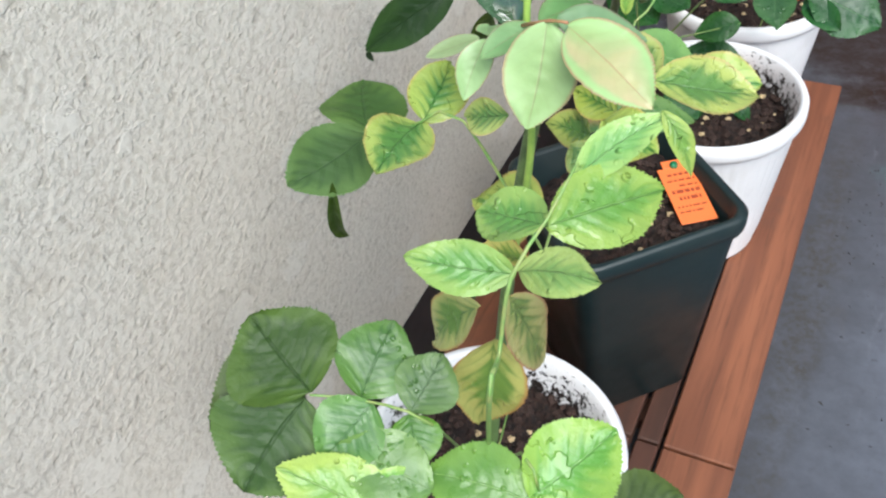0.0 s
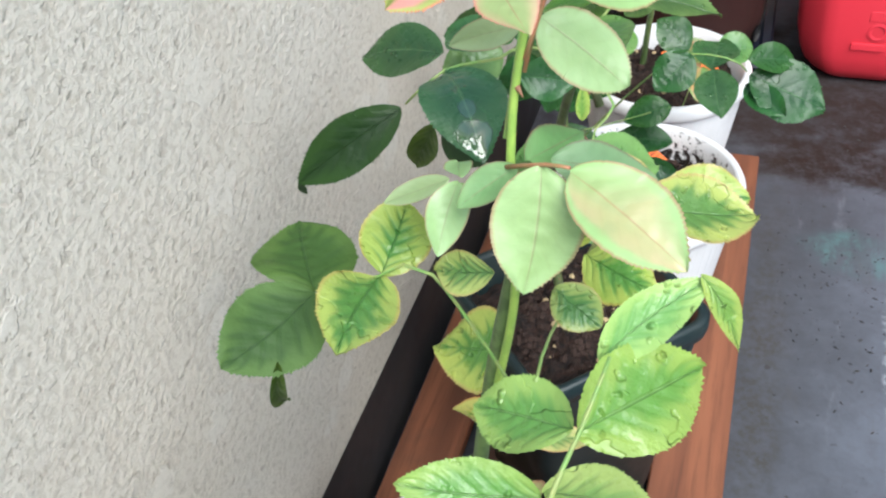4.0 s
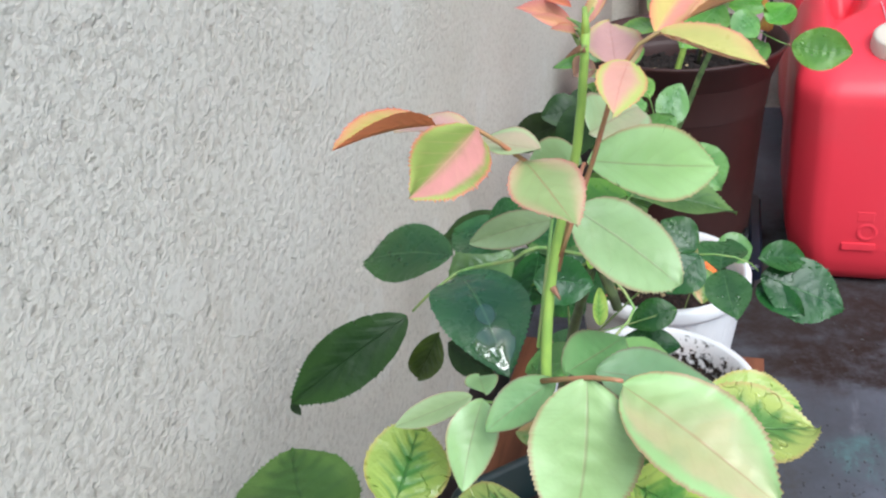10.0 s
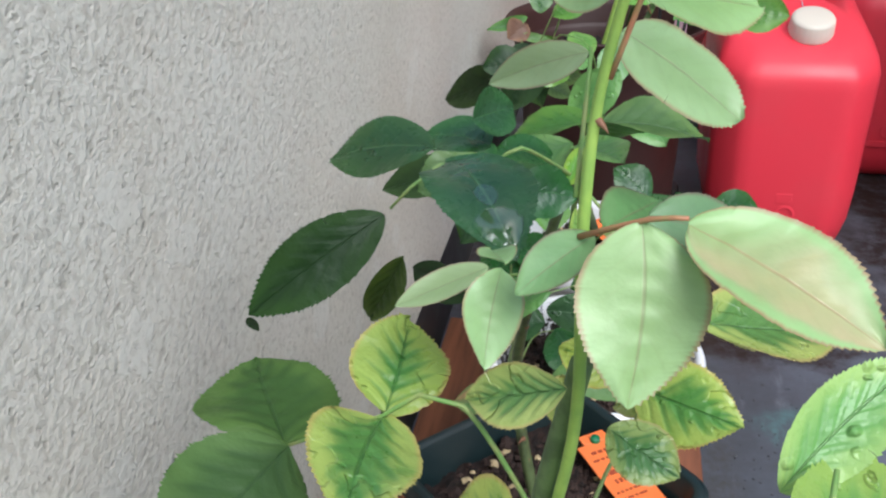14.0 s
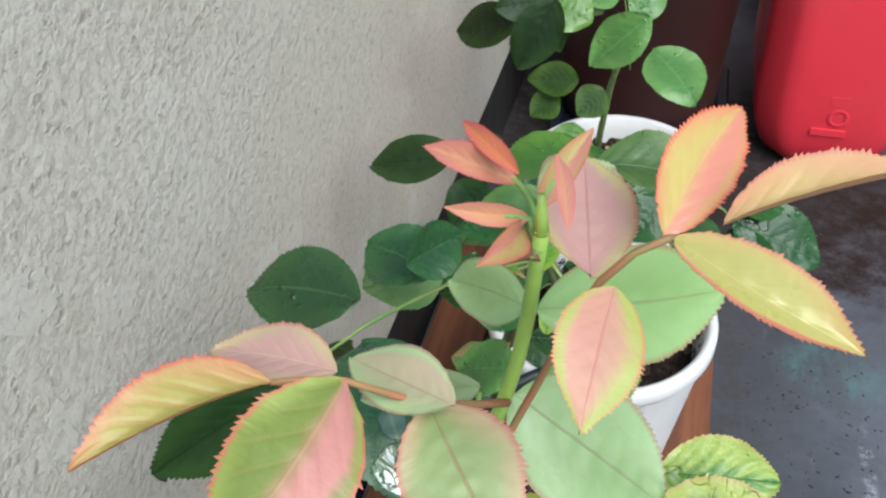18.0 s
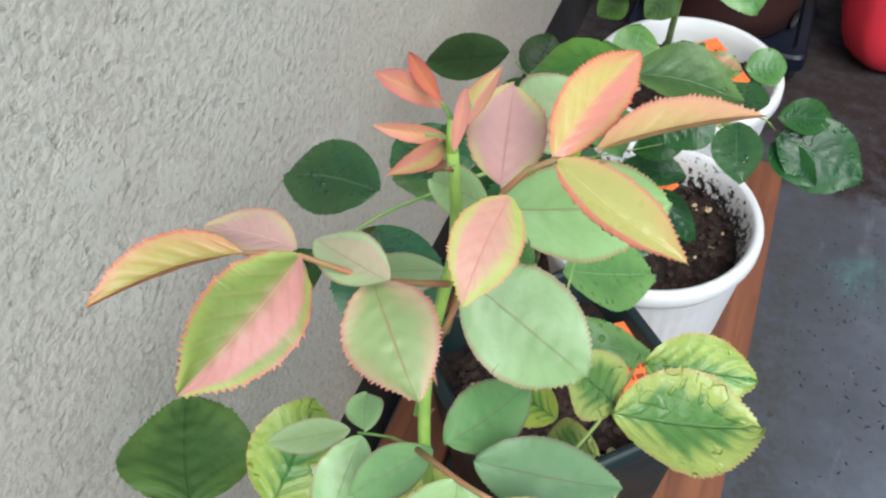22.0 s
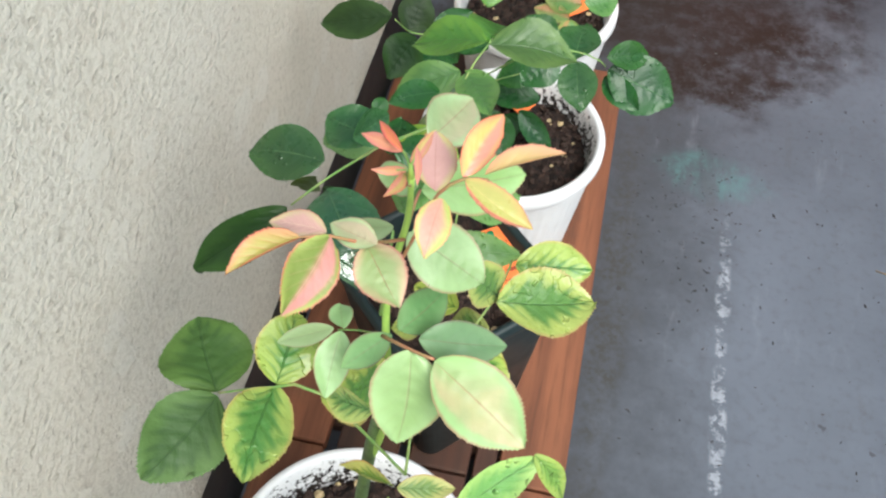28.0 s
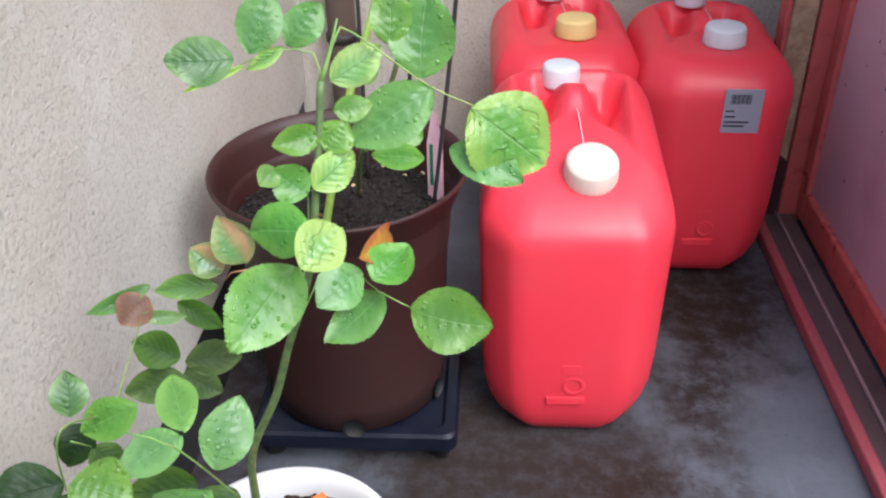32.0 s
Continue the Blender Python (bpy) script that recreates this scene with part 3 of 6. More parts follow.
CLOD = plastic("soil_crumb", srgb(58, 42, 36), 0.95, 0.4, 90, srgb(30, 24, 22))


def rounded_loop(hx, hy, r, n=5):
    pts = []
    for cx, cy, a0 in ((hx - r, hy - r, 0), (-hx + r, hy - r, 90), (-hx + r, -hy + r, 180), (hx - r, -hy + r, 270)):
        for k in range(n + 1):
            a = radians(a0 + 90 * k / n)
            pts.append((cx + r * math.cos(a), cy + r * math.sin(a)))
    return pts


def cut_loop(hx, hy, r):
    """A rectangle with straight, slightly softened corner cuts."""
    pts = []
    for cx, cy in ((1, 1), (-1, 1), (-1, -1), (1, -1)):
        c = Vector((cx * hx, cy * hy))
        t1, t2 = Vector((0, -cy)), Vector((-cx, 0))
        if cx * cy < 0:
            t1, t2 = t2, t1
        a, b = c + t1 * r, c + t2 * r
        out = (c - (a + b) / 2) * 0.16
        for p in (c + t1 * r * 1.25, a.lerp(b, 0.06) + out * 0.4, a.lerp(b, 0.24) + out, a.lerp(b, 0.76) + out, a.lerp(b, 0.94) + out * 0.4, c + t2 * r * 1.25):
            pts.append((p.x, p.y))
    return pts


def loft(sections, close=True, shape=None):
    """Sections: (half x, half y, corner radius, z, shift x, shift y)."""
    verts, faces, n = [], [], 0
    for hx, hy, r, z, sx, sy in sections:
        loop = (shape or rounded_loop)(hx, hy, r)
        n = len(loop)
        verts += [(x + sx, y + sy, z) for x, y in loop]
    for i in range(len(sections) - 1):
        for k in range(n):
            m = (k + 1) % n
            faces.append((i * n + k, i * n + m, (i + 1) * n + m, (i + 1) * n + k))
    if close:
        faces.append(tuple(range(n))[::-1])
        faces.append(tuple(range((len(sections) - 1) * n, len(sections) * n)))
    return verts, faces


def red_can(x, y, turn, cap, rear_cap, label, height=0.478, slope=False):
    """A rectangular fuel can with a bridge handle; slope: its front shoulder falls towards the front, the cap with it."""
    can = thing("fuel_can", (x, y, 0), label, "fuel can", "red fuel cans", turn)
    hx, hy, h = 0.146, 0.200, height
    body = [(hx * 0.40, hy * 0.70, 0.030, 0.0, 0, 0), (hx * 0.52, hy * 0.80, 0.036, 0.003, 0, 0), (hx * 0.66, hy * 0.88, 0.044, 0.014, 0, 0), (hx * 0.78, hy * 0.935, 0.050, 0.034, 0, 0),
            (hx * 0.87, hy * 0.97, 0.055, 0.062, 0, 0), (hx * 0.935, hy * 0.99, 0.058, 0.10, 0, 0), (hx * 0.965, hy, 0.060, 0.16, 0, 0), (hx, hy, 0.060, h - 0.100, 0, 0), (hx, hy * 0.995, 0.060, h - 0.074, 0, 0.0005),
            (hx * 0.975, hy * 0.98, 0.060, h - 0.054, 0, 0.003), (hx * 0.91, hy * 0.93, 0.056, h - 0.034, 0, 0.010), (hx * 0.82, hy * 0.85, 0.050, h - 0.018, 0, 0.016), (hx * 0.70, hy * 0.74, 0.04, h - 0.010, 0, 0.02), (hx * 0.5, hy * 0.5, 0.03, h - 0.008, 0, 0.02)]
    body = body[:-2]
    verts, faces = loft(body, shape=cut_loop)
    faces = faces[:-1]
    loop, n = cut_loop(hx * 0.82, hy * 0.85, 0.050), 24
    start = len(verts) - n

    def lift(x, y):
        pit = math.exp(-(((abs(x) - 0.056) / 0.026) ** 4) - ((y - 0.082) / 0.058) ** 4)
        bar = math.exp(-((x / 0.019) ** 4)) * math.exp(-((y - 0.095) / 0.075) ** 6)
        step = 1 / (1 + math.exp(-(y - 0.012) / 0.007))
        return -0.050 * pit * (1 - bar) + 0.016 * bar + 0.010 * step + 0.006 * math.exp(-((y - 0.15) / 0.03) ** 2)
    rings = 22
    for r in range(1, rings + 1):
        k = 1 - r / rings * 0.98
        edge = min(1.0, (1 - k) / 0.22)
        for x, y in loop:
            px, py = x * k, y * k + 0.020 * (1 - k) * 0 + 0.016
            verts.append((px, py, h - 0.018 + 0.008 * edge * (2 - edge) + lift(px, py) * edge))
    for r in range(rings):
        for q in range(n):
            s = (q + 1) % n
            faces.append((start + r * n + q, start + r * n + s, start + (r + 1) * n + s, start + (r + 1) * n + q))
    faces.append(tuple(range(start + rings * n, start + rings * n + n)))
    if slope:
        out = []
        for x, y, z in verts:
            u = min(max((y + 0.19) / 0.20, 0.0), 1.0)
            top = 0.437 + 0.068 * u * u * (3 - 2 * u)
            out.append((x, y, z if z < 0.36 else 0.36 + (z - 0.36) * (top - 0.36) / (h - 0.010 - 0.36)))
        verts = out
    mesh_object("body", verts, faces, RED, can, "glossy red moulded body with a bridge grip between two hollows")
    z = 0.0
    prof = [(0.0, z + 0.036), (0.030, z + 0.036), (0.0365, z + 0.034), (0.039, z + 0.030), (0.041, z + 0.004), (0.041, z), (0.0, z)]
    verts, faces = lathe(prof, 72, lambda k, zz: -0.0010 * (k % 3 == 0) if z + 0.002 < zz < z + 0.030 else 0)
    mesh_object("cap", verts, faces, cap, can, "ribbed screw cap").matrix_basis = spot(0.018, -0.105, 0.456, 19, 0, 0) if slope else spot(0.018, -0.068, h - 0.009, 0, 0, 0)
    mesh_object("air_cap", [(x * 0.8, y * 0.8, z) for x, y, z in verts], faces, rear_cap, can, "smaller rear screw cap").matrix_basis = spot(-0.014, 0.150, h + (0.016 if slope else -0.004), 0, 0, 0)
    up = 0.020 if slope else 0.0
    verts, faces = tube([(0.010, -0.065, h - 0.002 + up * 0.4), (0.004, -0.01, h + 0.012 + up), (0, 0.05, h + 0.016 + up)], [0.0008, 0.0008, 0.0008], 5)
    mesh_object("strap", verts, faces, CAP_WHITE, can, "thin cap tether")
    for x0, x1, z0, z1 in ((-0.014, 0.016, 0.150, 0.170), (-0.036, 0.024, 0.088, 0.102)):
        part("embossed_mark", box_bm((x0, -hy - 0.0007, z0), (x1, -hy + 0.004, z1), 0.0006), RED, can)
    verts, faces = lathe([(0.011, 0), (0.0135, 0.0009), (0.0165, 0.0009), (0.019, 0)], 32)
    mesh_object("embossed_ring", verts, faces, RED, can).matrix_basis = spot(0.006, -hy, 0.127, 90, 0, 0)
    return can


def square_pot(x, y, turn, half=0.106, height=0.316):
    pot = thing("planter_pot", (x, y, BOARD), "dark green square plastic planter on the wooden duckboard", "plant pot", turn=turn)
    b = half * 0.70
    verts, faces = loft([(b - 0.006, b - 0.006, 0.02, 0, 0, 0), (b, b, 0.022, 0.006, 0, 0), (half * 0.93, half * 0.93, 0.024, height - 0.03, 0, 0)])
    mesh_object("body", verts, faces[:-1], GREEN_POT, pot)
    h = height
    verts, faces = loft([(half * 0.93, half * 0.93, 0.024, h - 0.03, 0, 0), (half * 0.985, half * 0.985, 0.026, h - 0.025, 0, 0), (half, half, 0.027, h - 0.016, 0, 0), (half, half, 0.027, h - 0.004, 0, 0),
                         (half - 0.003, half - 0.003, 0.026, h, 0, 0), (half - 0.008, half - 0.008, 0.024, h, 0, 0), (half - 0.011, half - 0.011, 0.022, h - 0.004, 0, 0), (half - 0.02, half - 0.02, 0.02, h - 0.07, 0, 0)], close=False)
    mesh_object("rim", verts, faces, GREEN_POT, pot, "thick rounded rim")
    return pot


def brown_pot(x, y, z, top=0.193, height=0.408):
    pot = thing("large_plant_pot", (x, y, z), "large reddish brown plastic pot standing on a navy wheeled stand", "plant pot")
    low = top * 0.76
    rows = [(low - 0.012, 0.0), (low, 0.004), (low * 1.02, 0.05), (top * 0.84, height - 0.075), (top * 0.87, height - 0.06)]
    verts, faces = lathe(rows, 96)
    mesh_object("body", verts, faces, BROWN_POT, pot)
    rows = [(top * 0.87, height - 0.06), (top * 0.9, height - 0.05), (top * 0.97, height - 0.012), (top, height - 0.004), (top, height), (top - 0.004, height + 0.001), (top * 0.95, height - 0.02), (top * 0.86, height - 0.07), (top * 0.84, height - 0.12)]
    verts, faces = lathe(rows, 96)
    mesh_object("collar", verts, faces, BROWN_POT, pot, "flared collar")
    for a in (-84, -20, 50, 130, 200):
        verts, faces = lathe([(0.0, 0), (0.016, 0), (0.018, 0.004)], 20)
        hole = mesh_object("drain_hole", verts, faces, RUBBER, pot)
        hole.matrix_basis = spot((low + 0.002) * math.cos(radians(a)), (low + 0.002) * math.sin(radians(a)), 0.016, 90, 0, a + 90)
    return pot


def dolly(x, y, half=0.165):
    stand = thing("pot_trolley", (x, y, 0), "navy blue square plastic pot trolley on castors", "plant stand")
    verts, faces = loft([(half, half, 0.02, 0.04, 0, 0), (half, half, 0.02, 0.066, 0, 0), (half - 0.004, half - 0.004, 0.018, 0.072, 0, 0), (half - 0.02, half - 0.02, 0.015, 0.072, 0, 0), (half - 0.026, half - 0.026, 0.014, 0.066, 0, 0)])
    mesh_object("platform", verts, faces, NAVY, stand, smooth=False)
    for sx in (-1, 1):
        for sy in (-1, 1):
            verts, faces = lathe([(0.0, -0.009), (0.014, -0.009), (0.018, -0.006), (0.018, 0.006), (0.014, 0.009), (0.0, 0.009)], 24)
            w = mesh_object("castor", verts, faces, RUBBER, stand, "small black castor")
            w.matrix_basis = spot(sx * (half - 0.03), sy * (half - 0.03), 0.018, 90, 0, 25 * sx * sy)
            part("bracket", box_bm((-0.012, -0.012, 0.0), (0.012, 0.012, 0.026), 0.003), NAVY, w).matrix_basis = spot(0, 0.014, 0, -90, 0, 0)
    return stand


RAILS = [(0.006, 0.090), (0.107, 0.191), (0.208, 0.290), (0.297, 0.326), (0.331, 0.421)]
for y0, y1 in ((0.491, 1.324), (-0.36, 0.487)):
    deck = thing("duckboard", (0, y0, 0), "low reddish cedar duckboard lying along the wall", "duckboard", "wooden duckboards")
    for k, (x0, x1) in enumerate(RAILS):
        # Inner slats and bearers take the cedar with shade in its colour.
        part("slat", box_bm((x0, 0, 0.022), (x1, y1 - y0, BOARD), 0.002, 1), CEDAR if k in (0, 4) else CEDAR_SHADED, deck)
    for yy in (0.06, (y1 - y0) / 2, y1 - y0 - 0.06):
        part("bearer", box_bm((0.006, yy - 0.02, 0.0), (0.421, yy + 0.02, 0.022), 0.002, 1), CEDAR_SHADED, deck)

# ---- pots and cans ----
DRAIN = plastic("drain_plastic", srgb(98, 84, 76), 0.5, 0.3, 12, srgb(70, 60, 56))
TEAL = plastic("teal_plastic", srgb(34, 70, 92), 0.35, 0.2, 20, srgb(40, 50, 60))
LEAF_PLASTIC = plastic("green_plastic", srgb(24, 104, 84), 0.35, 0.2, 20, srgb(30, 70, 60))
STRAW = plastic("dry_straw", srgb(150, 122, 84), 0.8, 0.4, 60, srgb(96, 74, 50))

square_pot(0.232, 0.601, 45)
soil_disc(0.232, 0.601, 0.325, 0.092, 7, square=True).rotation_euler = (0, 0, radians(45))
for n, (px, py, turn) in enumerate(((0.2075, 0.269, 10), (0.264, 0.896, 40), (0.2525, 1.184, 75))):
    white_pot(px, py, turn, flecked=n < 2)
    soil_disc(px, py, 0.264 if n == 2 else 0.252, 0.112, 20 + n)
dolly(0.256, 1.752)
brown_pot(0.245, 1.735, 0.0725)
soil_disc(0.245, 1.735, 0.402, 0.164, 41, stones=14, mix=SOIL_DARK)
red_can(0.599, 1.850, 0, CAP, CAP_WHITE, "red plastic fuel can with a cream cap on the floor", slope=True)
red_can(0.6125, 2.375, 2, CAP_YELLOW, CAP_WHITE, "red plastic fuel can with a yellowed cap behind another can")
label_can = red_can(0.8976, 2.328, -1, CAP_WHITE, CAP_WHITE, "red plastic fuel can with a white cap and a silver label")

# ---- doorway ----
door = thing("door_1", (1.074, 2.375, 0), "red-brown glazed balcony door in a dark metal track", "door", turn=0.4)
tagged(door, kind="structure")
part("sill_lip", box_bm((-0.012, -0.92, 0.0), (0.010, 0.0, 0.030), 0.005), SILL, door, "worn red-brown lip")
part("sill_track", box_bm((0.011, -0.92, 0.0), (0.088, 0.0, 0.018), 0.003), TRACK, door, "dark channel")
part("track_rail", box_bm((0.044, -0.92, 0.0181), (0.050, 0.0, 0.026), 0.002), RAIL, door)
part("sash_stile", box_bm((0.089, -0.045, 0.022), (0.125, 0.0, 2.0), 0.006), DOOR_RED, door, "red-brown frame bar")
part("bottom_rail", box_bm((0.089, -0.92, 0.022), (0.125, -0.046, 0.095), 0.006), DOOR_RED, door, "red-brown bottom rail")
part("panel", box_bm((0.101, -0.92, 0.096), (0.112, -0.046, 1.9)), PANEL, door, "glossy plum panel spotted with dirt")
rnd = random.Random(31)
dv, df = [], []
for _ in range(70):
    y, z, r = rnd.uniform(-0.86, -0.08), rnd.uniform(0.14, 1.3), rnd.uniform(0.0016, 0.0042)
    tall, n = r * rnd.uniform(1.0, 3.2), len(dv)
    dv += [(0.1008, y - r, z), (0.1008, y, z - r), (0.1008, y + r, z), (0.1008, y, z + tall), (0.1008 - r * 0.6, y, z - r * 0.2)]
    df += [(n, n + 4, n + 1), (n + 1, n + 4, n + 2), (n + 2, n + 4, n + 3), (n + 3, n + 4, n)]
mesh_object("rain_drops", dv, df, DOOR_DARK, door, "dark rain drops running down the panel")
part("jamb_post", box_bm((-0.002, 0.002, 0.0), (0.050, 0.06, 2.1), 0.004), JAMB, door, "pale brown wooden jamb")
foot = box_bm((-0.003, 0.0, 0.0), (0.0505, 0.062, 0.15))
for v in foot.verts:
    if v.co.z > 0.05:
        v.co.z += 0.05 if v.co.x < 0.02 else 0.0
part("jamb_foot", foot, DOOR_DARK, door, "dark damp foot of the jamb")
part("glazing_bar", box_bm((0.0535, 0.001, 0.0), (0.20, 0.06, 2.1), 0.003), DOOR_RED, door, "red-brown frame beside the jamb")
part("jamb_edge", box_bm((-0.014, 0.001, 0.0), (-0.0035, 0.05, 2.1), 0.003), DOOR_RED, door, "red-brown strip")
part("wall_east", box_bm((1.135, 2.44, 0), (1.6, 2.659, 2.6)), STUCCO)
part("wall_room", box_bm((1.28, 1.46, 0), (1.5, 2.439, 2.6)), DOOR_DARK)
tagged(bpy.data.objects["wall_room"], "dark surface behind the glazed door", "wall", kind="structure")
tagged(bpy.data.objects["wall_east"], "pale wall beside the door", "wall", kind="structure")

# label on the can
silver = plastic("silver_label", srgb(150, 153, 168), 0.35, 0.15, 30, srgb(140, 140, 150))
INK = plastic("black_ink", srgb(40, 38, 42), 0.6, 0.1)
tag = part("label", box_bm((0.004, -0.2018, 0.342), (0.074, -0.2002, 0.430), 0.0006, 1), silver, label_can, "silver paper label with a barcode")
for k in range(14):
    x0 = 0.016 + k * 0.0026
    part("barcode_bar", box_bm((x0, -0.2026, 0.401), (x0 + (0.0016 if k % 3 else 0.0009), -0.2019, 0.420)), INK, tag)
for z0, x1 in ((0.385, 0.024), (0.374, 0.028), (0.363, 0.054), (0.355, 0.046)):
    part("print_line", box_bm((0.008, -0.2026, z0), (x1, -0.2019, z0 + 0.003)), INK, tag)


def plant_tag(at, aim, width, length, lift, label):
    """An orange plastic plant tag on a green peg; aim is the turn of its long side, lift its slope."""
    tag = thing("plant_tag", at, label, "plant tag", "orange plant tags")
    tag.matrix_world = spot(*at, 0, 0, aim) @ pose(0, 0, 0, lift, 0, 0)
    w, l = width / 2, length
    bm = box_bm((-w, 0, -0.0008), (w, l * 0.88, 0.0008), 0.0005, 1)
    part("card", bm, ORANGE_CARD, tag, "orange card")
    part("tab", box_bm((-w * 0.62, l * 0.881, -0.0008), (w, l, 0.0008), 0.0005, 1), ORANGE_CARD, tag)
    for n, (y0, x0, x1, h) in enumerate(((0.74, -0.6, 0.75, 0.05), (0.65, -0.75, 0.8, 0.035), (0.56, -0.2, 0.8, 0.035), (0.46, -0.75, 0.8, 0.07), (0.35, -0.5, 0.7, 0.07), (0.24, -0.8, 0.8, 0.03), (0.16, -0.8, 0.5, 0.03))):
        x = x0
        while x < x1 - 0.08:
            wide = min(0.12 + 0.3 * ((n * 37 + int(x * 100)) % 7) / 7, x1 - x)
            part("print_mark", box_bm((w * x, l * y0, 0.0009), (w * (x + wide), l * (y0 + h * 0.7), 0.0012)), TAG_INK, tag)
            x += wide + 0.09
    verts, faces = lathe([(0.0, 0.004), (0.004, 0.004), (0.005, 0.001), (0.0032, -0.012), (0.0028, -0.05), (0.0, -0.052)], 16)
    mesh_object("peg", verts, faces, PEG, tag, "green plastic peg").matrix_basis = spot(0, l * 0.9, 0.001)
    return tag


ORANGE_CARD = plastic("orange_card", srgb(240, 122, 62), 0.4, 0.15, 40, srgb(200, 90, 50))
TAG_INK = plastic("tag_ink", srgb(150, 62, 36), 0.6, 0.1)
PEG = plastic("green_peg", srgb(30, 110, 70), 0.4, 0.1)
plant_tag((0.322, 0.600, 0.334), 35, 0.042, 0.098, 6, "orange printed plant tag lying on the soil of the planter")
plant_tag((0.318, 1.190, 0.272), 42, 0.060, 0.094, 10, "orange printed plant tag lying on the soil of a white pot")
plant_tag((0.277, 0.975, 0.258), 60, 0.035, 0.050, 20, "orange plant tag stuck in the soil under the leaves")

# pointed label and stakes in the brown pot
name_stick = thing("name_stick", (0.385, 1.775, 0.392), "pale pink pointed plastic name stick in the soil", "plant tag")
card = bmesh.new()
ring = [card.verts.new(p) for p in ((-0.012, 0, 0), (0.012, 0, 0), (0.012, 0, 0.10), (0.004, 0, 0.150), (-0.003, 0, 0.152), (-0.012, 0, 0.10))]
back = [card.verts.new((v.co.x, 0.0016, v.co.z)) for v in ring]
card.faces.new(ring), card.faces.new(back[::-1])
for k in range(6):
    card.faces.new((ring[k], ring[(k + 1) % 6], back[(k + 1) % 6], back[k]))
part("card", card, plastic("pink_card", srgb(206, 164, 178), 0.35, 0.2, 40, srgb(150, 90, 110)), name_stick)
part("stripe", box_bm((-0.008, -0.0012, 0.03), (-0.003, -0.0004, 0.10)), PEG, name_stick)
STAKE = plastic("dark_stake", srgb(44, 40, 42), 0.5, 0.2)
for n, (p, q) in enumerate((((0.382, 1.75, 0.39), (0.445, 1.80, 1.03)), ((0.345, 1.82, 0.39), (0.335, 1.86, 1.08)), ((0.27, 1.84, 0.39), (0.26, 1.88, 1.08)))):
    stake = thing("support_stake", p, "thin dark plastic support stake in the brown pot", "plant stake", "support stakes")
    verts, faces = tube([(0, 0, 0), ((q[0] - p[0]) * 0.5 + 0.006, (q[1] - p[1]) * 0.5, (q[2] - p[2]) * 0.5), tuple(q[k] - p[k] for k in range(3))], [0.0032, 0.0032, 0.0028], 8)
    mesh_object("rod", verts, faces, STAKE, stake)

# drain pipe in the far corner
drain = thing("drain_pipe", (0.115, 2.595, 0.0), "grey-brown vertical drain pipe in the corner", "pipe")
verts, faces = lathe([(0.034, 0.0), (0.034, 2.0)], 32)
mesh_object("pipe", verts, faces, DRAIN, drain)
for z in (0.35, 1.25):
    verts, faces = lathe([(0.0345, z), (0.039, z + 0.002), (0.039, z + 0.02), (0.0345, z + 0.022)], 32)
    mesh_object("bracket", verts, faces, STAKE, drain)

# tool handle lying on the floor
tool = thing("tool_handle", (0.945, 0.918, 0.021), "dark teal plastic tool handle lying on the floor", "garden tool")
verts, faces = lathe([(0.0, 0.0), (0.017, 0.0), (0.0205, 0.004), (0.0205, 0.105)], 28)
mesh_object("grip", verts, faces, TEAL, tool, "dark teal grip").matrix_basis = spot(0, 0, 0, -90, 0, -38)
verts, faces = lathe([(0.0208, 0.1052), (0.022, 0.108), (0.0205, 0.112), (0.0195, 0.40), (0.0, 0.402)], 28)
mesh_object("shaft", verts, faces, LEAF_PLASTIC, tool, "green plastic shaft").matrix_basis = spot(0, 0, 0, -90, 0, -38)
straw = thing("dry_stem", (0.921, 0.895, 0.0), "thin dry brown plant stem on the floor", "dry stem")
verts, faces = tube([(-0.045, 0.105, 0.0012), (-0.012, 0.092, 0.0016), (0.0, 0.05, 0.0012), (0.01, -0.05, 0.0012), (0.018, -0.13, 0.0012)], [0.0007, 0.0011, 0.0011, 0.001, 0.0007], 6)
mesh_object("stem", verts, faces, STRAW, straw)

# crumbs and bits of leaf litter on the floor
rnd = random.Random(5)
gv, gf = [], []
for _ in range(460):
    x, y = rnd.uniform(0.46, 1.0), rnd.uniform(0.1, 2.1)
    if rnd.random() < 0.35:
        x, y = rnd.gauss(0.56, 0.06), rnd.gauss(1.06, 0.10)
    if x < 0.452 or (0.45 < x < 0.75 and y > 1.66) or y > 2.1:
        continue
    s, a, k = rnd.uniform(0.0009, 0.0030) * (1.6 if rnd.random() < 0.06 else 1), rnd.uniform(0, 6.3), rnd.uniform(1, 1.5)
    n = len(gv)
    for i, j, q in ((1, 0, 0), (0, 0.5, 0), (-1, 0, 0), (0, -0.5, 0), (0, 0, 0.6)):
        gv.append((x + s * (i * k * math.cos(a) - j * math.sin(a)), y + s * (i * k * math.sin(a) + j * math.cos(a)), 0.0003 + q * s))
    gf += [(n, n + 1, n + 4), (n + 1, n + 2, n + 4), (n + 2, n + 3, n + 4), (n + 3, n, n + 4)]
tagged(mesh_object("floor_litter", gv, gf, STAKE, smooth=False), "scattered dark crumbs of soil on the floor", "litter", kind="stuff")

